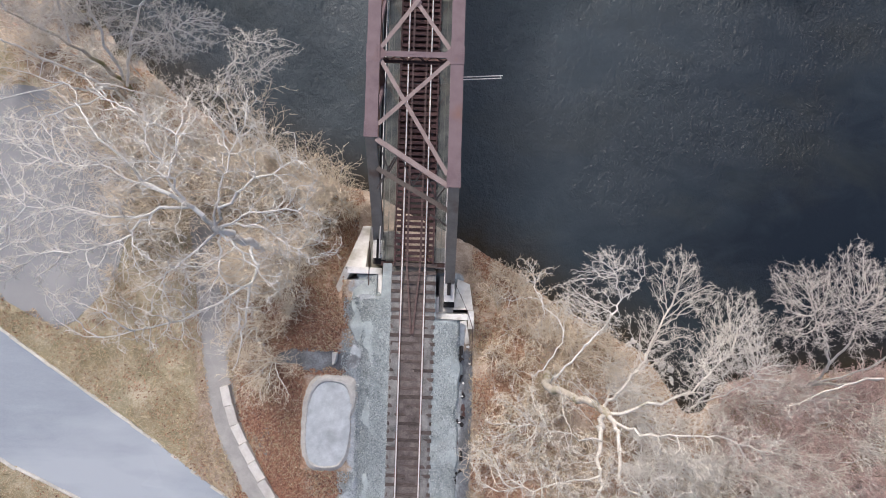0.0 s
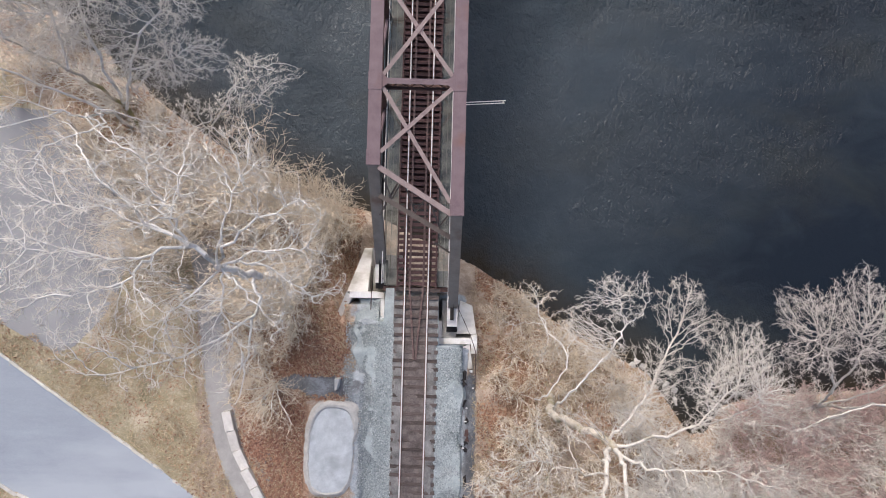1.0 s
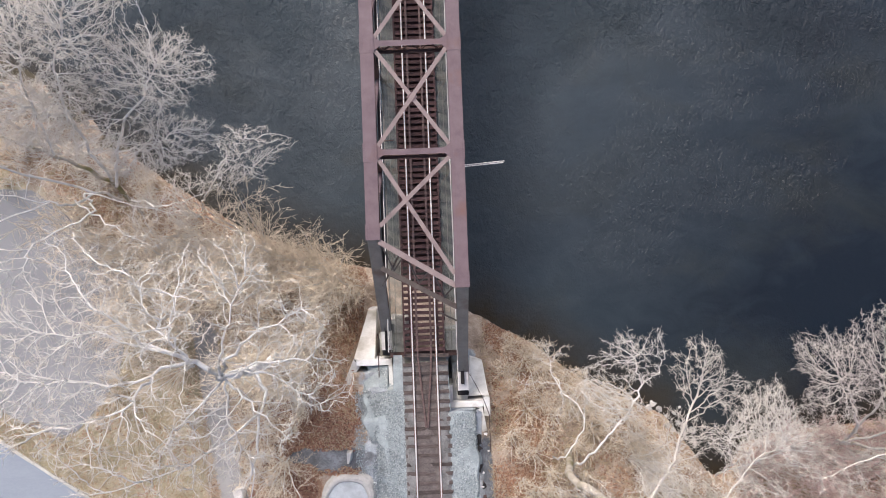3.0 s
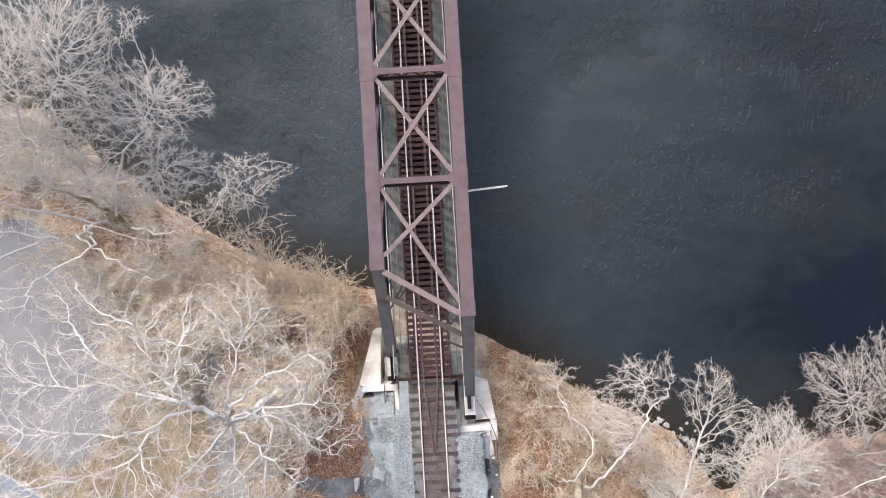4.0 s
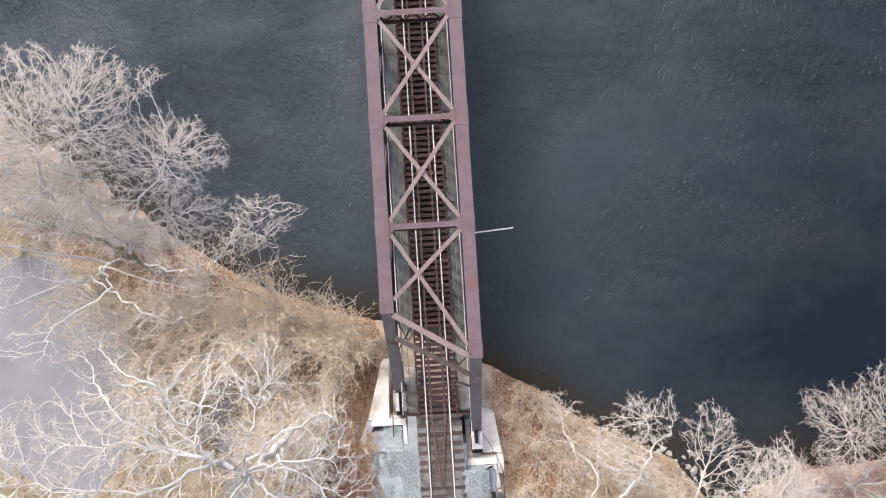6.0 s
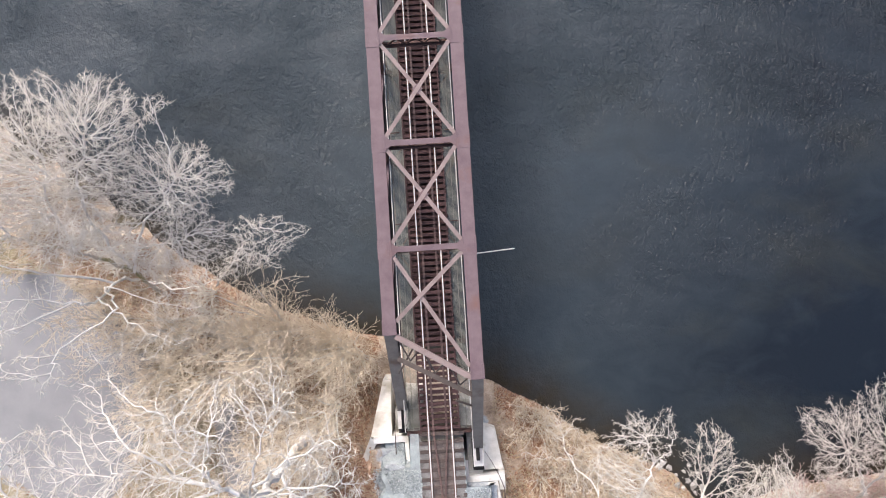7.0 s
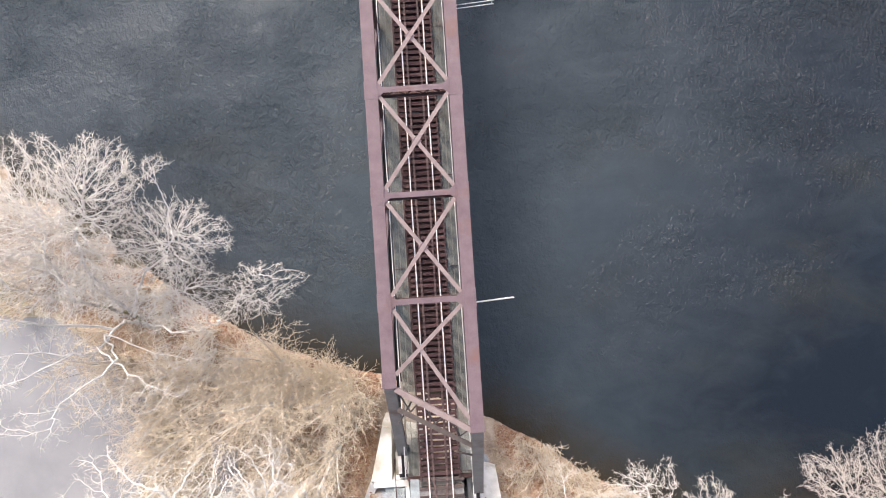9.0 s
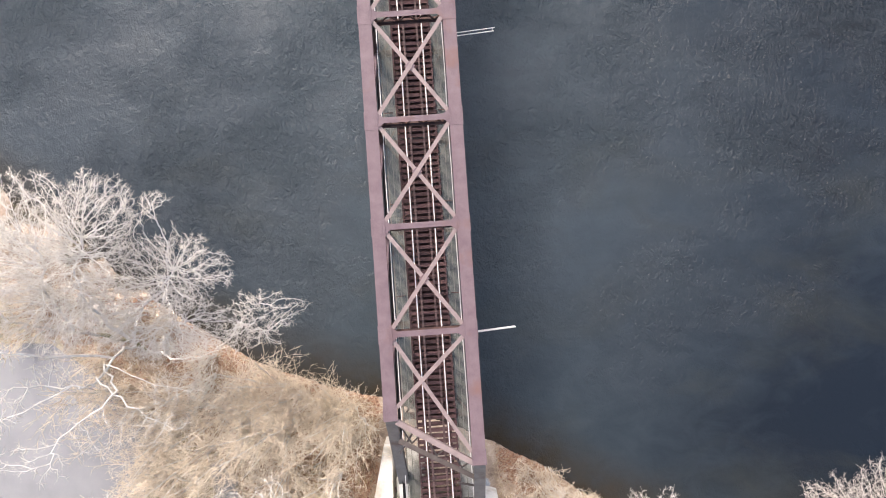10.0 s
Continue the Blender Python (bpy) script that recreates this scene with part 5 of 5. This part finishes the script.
def free(x, y):
    """Off the paving, the track and the basin."""
    p = np.array([x]), np.array([y])
    if inside(*p, LOT)[0] or inside(*p, ROAD_N + ROAD_S[::-1])[0] or near_line(*p, PATH_C)[0] < 1.2:
        return False
    if -6.6 < x < 5.6 and -3.6 < y < 4.4 or -6.8 < x < -4.4 and 5.0 < y < 7.2:
        return False
    return not (-7.6 < x < 4.6 and y < 1.0)


tan_trees = [grow_shrub("thicket_tree", "twig_tan", "thin bare tan tree in the thicket on the bank", 100 + i, h, n, w, "thicket trees", (-7, 4, 0)) for i, (h, n, w) in enumerate(((8.5, 6, 2.2), (7.0, 7, 2.4), (10.0, 6, 2.6)))]
plant(tan_trees, spots_in(9, -12.0, -6.2, 0.6, 8.5, 3, 1.6, free) + [(-10.6, -3.2), (-9.4, -5.5), (-18.7, 6.2), (-17.2, 7.6), (-15.6, 5.4), (-16.8, 3.0), (-14.6, 7.6), (-19.2, 3.6), (-15.8, 0.8), (-6.4, 6.4), (-7.6, 7.0), (-8.9, 7.5), (-5.7, 5.6), (-13.2, 8.0), (-12.0, 6.6), (-11.4, 8.3), (-17.6, 9.2), (-20.6, 8.4), (-22.6, 9.6)], 7, 0.8, 1.15)
tan_shrubs = [grow_shrub("shrub", "twig_tan", "bare tan brush with fine twigs on the bank", 120 + i, h, n, w, "bank brush", (-6, 5, 0)) for i, (h, n, w) in enumerate(((2.2, 9, 1.3), (3.0, 8, 1.5), (1.5, 10, 1.1)))]
plant(tan_shrubs, spots_in(46, -13.5, -4.8, 0.3, 9.0, 9, 0.95, free) + spots_in(26, -29, -13.5, 1.0, 8.0, 9, 1.1, free) + spots_in(16, -24, -9, 1.5, 18, 10, 1.0, lambda x, y: free(x, y) and inside(np.array([x - 1.8]), np.array([y]), LOT)[0]) + spots_in(52, 5.0, 20, 0.8, 12, 13, 0.9, free) + spots_in(34, 5.2, 15.5, 0.0, 3.0, 14, 0.7, free)
      + [(-9.9, -4.4), (-8.2, -2.2), (-10.8, -0.8), (-11.6, -2.6), (-9.4, -0.9), (-12.0, 0.2), (-8.0, 0.4), (-10.4, -2.4), (-7.2, -1.0), (-11.0, 1.4), (-8.8, -3.4), (-12.3, -4.0), (-10.0, -6.6), (-11.2, -5.4), (-7.4, 1.8)], 17)
pale_shrubs = [grow_shrub("shrub", "twig_white", "bare grey-white brush at the foot of the trees", 140 + i, h, n, w, "pale brush", (15, -6, 0)) for i, (h, n, w) in enumerate(((4.0, 9, 1.8), (5.6, 8, 2.3)))]
plant(pale_shrubs, spots_in(50, 13.5, 36, 0.1, 9, 19, 1.0, lambda x, y: free(x, y) and not (15.5 < x < 23.4 and y > -9.2)) + spots_in(14, -31, -13, 0.2, 4, 21, 1.1, free), 23)
pink_shrubs = [grow_shrub("shrub", "twig_pink", "bare pinkish red brush on the bank", 160 + i, h, n, w, "pink brush", (22, -9, 0)) for i, (h, n, w) in enumerate(((2.6, 10, 1.6), (3.6, 9, 1.8)))]
plant(pink_shrubs, spots_in(96, 22.5, 41, 0.8, 8, 29, 0.8, free) + spots_in(26, 23.0, 40, -0.3, 0.9, 30, 0.6, free), 31)


# ---- basin, walls, kerbs, rocks ----
def build_basin():
    cx, cy = -5.35, -9.4
    at = thing("gravel_basin", (cx, cy, -0.55), "rounded basin filled with pale gravel inside a low stone rim", "basin")

    def outline(a, grow):
        c, s = math.cos(a), math.sin(a)
        r = 1 / ((abs(c) / (1.6 + grow)) ** 3 + (abs(s) / (2.98 + grow)) ** 3) ** (1 / 3)
        r *= 1 + 0.03 * math.sin(3 * a + 1) - 0.09 * math.exp(-((a - 0.35) / 0.28) ** 2)
        return r * c + 0.12 * r * s * (1 if s > 0 else 0), r * s
    bm = bmesh.new()
    rings = []
    for k, z in ((1.0, 0.1), (0.75, 0.13), (0.45, 0.17), (0.15, 0.18)):
        rings.append([bm.verts.new((outline(a, -0.12)[0] * k, outline(a, -0.12)[1] * k, z)) for a in [math.tau * i / 48 for i in range(48)]])
    for a, b in zip(rings, rings[1:]):
        for i in range(48):
            bm.faces.new((a[i], a[(i + 1) % 48], b[(i + 1) % 48], b[i]))
    bm.faces.new(rings[-1])
    part("gravel", bm, M["gravel_fill"], at, "pale grey gravel")
    # the rim: a low bank of pale stony mortar, broad at the head, thin at the sides
    bm = bmesh.new()
    rnd = random.Random(3)
    n, loops = 72, []
    for i in range(n):
        a = math.tau * i / n
        head = max(0.0, math.sin(a + 0.25)) ** 2
        side = max(0.0, math.cos(a - 0.05)) ** 2
        w = 0.08 + 0.28 * head - 0.1 * side + rnd.uniform(-0.03, 0.03)
        h = 0.15 + 0.12 * head - 0.2 * side + rnd.uniform(-0.02, 0.02)
        loops.append([bm.verts.new((*outline(a, g), z + rnd.gauss(0, 0.01))) for g, z in ((-0.3, 0.05), (-0.17, h * 0.9), (-0.17 + w * 0.5, h), (-0.14 + w, h * 0.75), (w + 0.1, -0.1), (w + 0.2, -0.4))])
    for i in range(n):
        p, q = loops[i], loops[(i + 1) % n]
        for k in range(5):
            bm.faces.new((p[k], p[k + 1], q[k + 1], q[k]))
    bmesh.ops.recalc_face_normals(bm, faces=bm.faces)
    part("rim", bm, M["mortar_rim"], at, "pale stony rim")


build_basin()


def blocks(thing_name, label, category, line, length, width, height, material, lift, piece, seed):
    """A row of separate blocks along a line."""
    rnd = random.Random(seed)
    x0, y0 = line[0]
    at = thing(thing_name, (x0, y0, float(land(x0, y0))), label, category)
    shapes = []
    for _ in range(4):
        bm = bmesh.new()
        box(bm, 0.012, -width / 2, -0.35, length - 0.012, width / 2, height, 0.02)
        for v in bm.verts:
            v.co += Vector((0, rnd.gauss(0, 0.012), rnd.gauss(0, 0.01)))
        shapes.append(mesh_of(piece, bm, M[material]))
    for x, y, a in along(line, length):
        ob = new(piece, shapes[rnd.randrange(4)])
        ob.matrix_basis = Matrix.Translation(-at.location) @ pose(x, y, float(land(x, y)) + lift + rnd.gauss(0, 0.012), 0, 0, math.degrees(a) + rnd.gauss(0, 0.8))
        ob.parent = at
    return at


WALL = [(-12.75, -7.5), (-12.6, -8.1), (-12.05, -9.8), (-11.35, -11.2), (-10.25, -12.9), (-9.15, -14.5), (-8.4, -15.2), (-6.6, -16.8)]
blocks("stone_wall", "low curved wall of pale granite blocks beside the footpath", "wall", WALL, 1.36, 0.6, 0.6, "block", 0.0, "block", 5)
blocks("kerb", "pale stone kerb along the lawn side of the road", "kerb", [(-45.5, 5.75)] + ROAD_N[1:6], 1.8, 0.2, 0.12, "kerb", 0.0, "kerbstone", 6)
blocks("kerb", "sandy stone kerb along the far side of the road", "kerb", [(-45, -4.3)] + ROAD_S[1:4], 1.8, 0.22, 0.12, "mortar_rim", 0.0, "kerbstone", 7)


def rock_shape(seed, size):
    rnd = random.Random(seed)
    bm = bmesh.new()
    bmesh.ops.create_icosphere(bm, subdivisions=1, radius=1)
    bmesh.ops.subdivide_edges(bm, edges=bm.edges, cuts=1)
    sx, sy, sz = size * rnd.uniform(0.8, 1.3), size * rnd.uniform(0.6, 1.0), size * rnd.uniform(0.4, 0.65)
    off = Vector((rnd.uniform(0, 50), rnd.uniform(0, 50), 0))
    for v in bm.verts:
        k = 1 + 0.75 * noise.noise(v.co * 1.3 + off)
        v.co = Vector((v.co.x * sx * k, v.co.y * sy * k, v.co.z * sz * k))
    return bm


rnd = random.Random(77)
for i, (x, y) in enumerate([(17.4, -4.7), (17.9, -5.3), (18.5, -5.0), (18.8, -5.8), (19.6, -5.2), (19.9, -6.3), (20.3, -5.7), (18.2, -6.2), (17.0, -4.2), (19.3, -6.7), (20.6, -7.0), (16.6, -4.6), (18.9, -4.6), (21.2, -8.6), (17.7, -5.8), (18.4, -5.5), (19.2, -6.1), (20.0, -7.2)]):
    ob = part("rock", rock_shape(200 + i, rnd.uniform(0.18, 0.42)), M["rock"])
    ob.location = (x, y, max(float(land(x, y)), WATER - 0.12) + 0.05)
    ob.rotation_euler = (0, 0, rnd.uniform(0, 6))
    tagged(ob, "pale rough rock at the waterline", "rock", "waterline rocks")

# a broken upright slab by the muddy hollow
bm = bmesh.new()
lo = [bm.verts.new(p) for p in ((-0.2, -0.45, -0.4), (0.2, -0.4, -0.4), (0.28, 0.45, -0.4), (-0.15, 0.4, -0.4))]
hi = [bm.verts.new(p) for p in ((-0.1, -0.4, 0.15), (0.02, -0.38, 0.2), (0.24, 0.42, 0.45), (-0.08, 0.36, 0.4))]
bm.faces.new(lo[::-1]), bm.faces.new(hi)
for k in range(4):
    bm.faces.new((lo[k], lo[(k + 1) % 4], hi[(k + 1) % 4], hi[k]))
slab = part("stone_slab", bm, M["concrete"])
slab.location = (-5.05, -5.15, float(land(-5.05, -5.15)) + 0.05)
tagged(slab, "small pale broken stone slab standing in soil", "stone")

# weathered crate-like concrete box behind the abutment
box_at = thing("cable_box", (3.42, -3.3, -1.55), "pale weathered concrete cable box behind the abutment", "cable box")
bm = bmesh.new()
box(bm, -0.3, -0.82, -0.6, 0.3, 0.82, 0.22, 0.02)
body = part("body", bm, M["concrete_dark"], box_at)
bm = bmesh.new()
box(bm, -0.26, -0.8, 0.222, 0.32, 0.8, 0.3, 0.015)
part("lid", bm, M["concrete"], box_at, "pale slab lid")
box_at.rotation_euler = (0, 0, radians(9))

# old sleepers, broken and tipped against the edge of the ballast
rnd = random.Random(12)
y = -4.5
while y < 0 and y > -13:
    size, long = rnd.uniform(0.08, 0.14), rnd.uniform(0.2, 0.75)
    bm = bmesh.new()
    box(bm, -size, -long / 2, -0.1, size, long / 2, 0.08, 0.015)
    for v in bm.verts:
        v.co += Vector((rnd.gauss(0, 0.03), rnd.gauss(0, 0.06), rnd.gauss(0, 0.02)))
    ob = part("old_sleeper", bm, M["black" if rnd.random() < 0.7 else "steel_dark"])
    ob.location = (3.3 + rnd.gauss(0.05, 0.16), y, -0.8 + rnd.gauss(0, 0.06))
    ob.rotation_euler = (0, rnd.gauss(0.3, 0.2), rnd.gauss(0, 0.5))
    tagged(ob, "dark broken piece of old sleeper lying along the ballast", "sleeper", "old sleepers")
    y -= long * 0.6 + abs(rnd.gauss(0.2, 0.45))
for x, y, r in ((3.75, -4.25, 0.16), (3.5, -6.6, 0.1), (3.42, -7.4, 0.09), (3.9, -5.4, 0.08), (3.3, -9.1, 0.08)):
    ob = part("rubble_stone", rock_shape(int(-y * 100), r), M["concrete_white"])
    ob.location = (x, y, float(land(x, y)) + 0.1)
    tagged(ob, "small pale lump of broken concrete beside the ballast", "rubble", "pale rubble")

# cable from the end post down to the wall, and conduit on the other side
bm = bmesh.new()
pipe(bm, [(2.8, -0.1, 0.2), (3.2, -0.9, -0.5), (3.7, -2.0, -0.85), (4.0, -2.9, -0.9), (4.05, -5.5, -1.5)], 0.025)
tagged(part("cable", bm, M["steel_dark"]), "black cable running down from the end post", "cable")
bm = bmesh.new()
pipe(bm, [(-2.95, 2.6, -0.3), (-3.0, 0.9, -0.9), (-3.02, 0.1, -1.05), (-3.05, -0.5, -1.3)], 0.03)
tagged(part("conduit", bm, M["steel_dark"]), "dark conduit running over the abutment cap", "conduit")
bm = bmesh.new()
box(bm, -2.0, -0.9, -0.25, 2.2, 0.9, 0.12, 0.03)
ob = part("concrete_slab", bm, M["concrete"])
ob.location, ob.rotation_euler = (33.4, -13.7, -3.85), (0, 0, 0.35)
tagged(ob, "pale concrete slab among the brush", "slab")


# ---- loose ground cover ----
def leaf_material(name, cols):
    m = bpy.data.materials.new(name)
    m.use_nodes = True
    N, L = m.node_tree.nodes, m.node_tree.links
    g, r = N.new("ShaderNodeNewGeometry"), N.new("ShaderNodeValToRGB")
    r.color_ramp.elements[0].color, r.color_ramp.elements[1].color = (*cols[0], 1), (*cols[-1], 1)
    for i, c in enumerate(cols[1:-1]):
        r.color_ramp.elements.new((i + 1) / (len(cols) - 1)).color = (*c, 1)
    L.new(g.outputs["Random Per Island"], r.inputs[0])
    L.new(r.outputs[0], N["Principled BSDF"].inputs["Base Color"])
    N["Principled BSDF"].inputs["Roughness"].default_value = 0.9
    N["Principled BSDF"].inputs["Specular IOR Level"].default_value = 0.2
    return m


M["leaf"] = leaf_material("fallen_brown_leaves", ((0.15, 0.075, 0.052), (0.3, 0.155, 0.1), (0.42, 0.24, 0.15), (0.54, 0.37, 0.26), (0.24, 0.14, 0.1)))
M["straw"] = leaf_material("dead_straw", ((0.3, 0.22, 0.13), (0.5, 0.4, 0.26), (0.66, 0.56, 0.42), (0.36, 0.31, 0.16)))
M["chips"] = leaf_material("loose_crushed_stone", ((0.2, 0.225, 0.23), (0.34, 0.375, 0.38), (0.43, 0.47, 0.48), (0.6, 0.635, 0.64)))


def inland(X, Y):
    return (np.interp(X, SHORE_X, SHORE_Y) - Y) * 0.87


def paved(X, Y):
    return inside(X + 0.7 * bumps(X, Y, 1.3), Y + 0.7 * bumps(Y, X, 1.1), LOT) | inside(X, Y, ROAD_N + ROAD_S[::-1]) | (near_line(X, Y, PATH_C) < 0.8) | ((np.abs(X + 5.35) < 1.8) & (np.abs(Y + 9.4) < 3.1))


def hollow(X, Y):
    return np.hypot((X + 6.3) / 2.9, (Y + 5.3) / 0.6) < 1 + 0.3 * bumps(X, Y, 1.7)


def leafy(X, Y):
    d = inland(X, Y)
    w = np.clip(1.1 - np.abs(d - 2.2) / 3.5, 0.12, 1) * (X < -4.6) * np.clip((X + 17) / 5, 0.8, 1)
    w = np.maximum(w, np.clip(1.2 - np.abs(X + 8.4) / 2.6, 0, 1) * (Y < 0))
    w = np.maximum(w, np.clip(1.35 - np.abs(X - 6.2) / 2.8, 0.2, 1) * (X > 4.2))
    w = w * np.clip(0.55 + 0.8 * bumps(X, Y, 0.6), 0.05, 1)
    w = np.maximum(w, np.clip(1.3 - np.hypot((X + 5.6) / 1.3, (Y - 6.2) / 1.1), 0, 1))
    w = np.maximum(w, np.clip(1.3 - np.hypot((X + 6.7) / 2.4, (Y + 2.5) / 2.0), 0, 1))
    w = np.maximum(w, np.clip(1.3 - np.abs(X + 8.3) / 1.3, 0, 1) * np.clip((-6 - Y) / 0.8, 0, 1))
    return np.where((d < 0.1) | paved(X, Y) | hollow(X, Y) | ((X > -4.3 + 0.5 * bumps(X, Y, 1.1)) & (X < 3.9)), 0, w)


def strawy(X, Y):
    d = inland(X, Y)
    return np.where((d < 0.15) | paved(X, Y) | hollow(X, Y) | ((X > -4.6 + 0.5 * bumps(X, Y, 1.1)) & (X < 3.9)), 0, np.clip(0.45 + 0.5 * bumps(X, Y, 0.45), 0.05, 1))


def stony(X, Y):
    return np.where(np.abs(X) < 1.35, 0, np.where(((X < 0) & (Y > -1.1)) & ((X > -2.5) | (Y > 0.25) | (X < -3.4)) | ((X > 0) & (Y > -2.6)) | ((np.abs(X + 5.35) < 1.8) & (np.abs(Y + 9.4) < 3.1)), 0, np.clip(1.3 - np.abs(X) / 6, 0, 1)))


def smooth_step(f):
    f = np.clip(f, 0, 1)
    return f * f * (3 - 2 * f)


BED_X, BED_Z = [-3.9, -3.5, -3.0, -2.6, -1.55, -1.38, 1.3, 1.5, 2.6, 3.05, 3.25], [-1.1, -0.8, -0.5, -0.36, -0.23, -0.22, -0.22, -0.23, -0.34, -0.45, -0.9]
scatter("fallen_leaves", 72000, (-30, -20, 32, 16, leafy), (0.05, 0.11), M["leaf"], "drift of fallen brown and orange leaves", "leaves", 1, shape="leaf", lift=0.05)
scatter("dead_grass", 60000, (-34, -20, 34, 16, strawy), (0.1, 0.26), M["straw"], "matted dead straw-coloured grass and stalks", "grass", 2, shape="straw", lift=0.07)
scatter("ballast_stones", 26000, (-4.6, -22, 3.15, 0.4, stony), (0.028, 0.058), M["chips"], "loose crushed ballast stones", "stones", 3, flat=0.6, lift=0.005,
        z_of=lambda X, Y: np.maximum(land(X, Y), np.interp(X, BED_X, BED_Z)) - 0.85 * smooth_step((Y + 2.5) / 2.8) * ((X < -2.45) & (X > -3.5)))
M["leaf_dark"] = leaf_material("damp_red_brown_leaves", ((0.11, 0.05, 0.038), (0.24, 0.115, 0.078), (0.35, 0.18, 0.12), (0.44, 0.26, 0.18), (0.18, 0.1, 0.078)))


def damp(X, Y):
    return np.where(paved(X, Y) | hollow(X, Y) | (X > -4.4 + 0.5 * bumps(X, Y, 1.1)), 0, np.clip(1.3 - np.abs(X + 8.0) / 3.4, 0, 1) * np.clip((-0.5 - Y) / 2, 0, 1) * np.clip(0.6 + 0.7 * bumps(X, Y, 0.8), 0.1, 1))


scatter("damp_leaves", 20000, (-12, -20, -4, 0, damp), (0.05, 0.11), M["leaf_dark"], "damp red-brown leaves round the gravel basin", "leaves", 4, shape="leaf", lift=0.07)
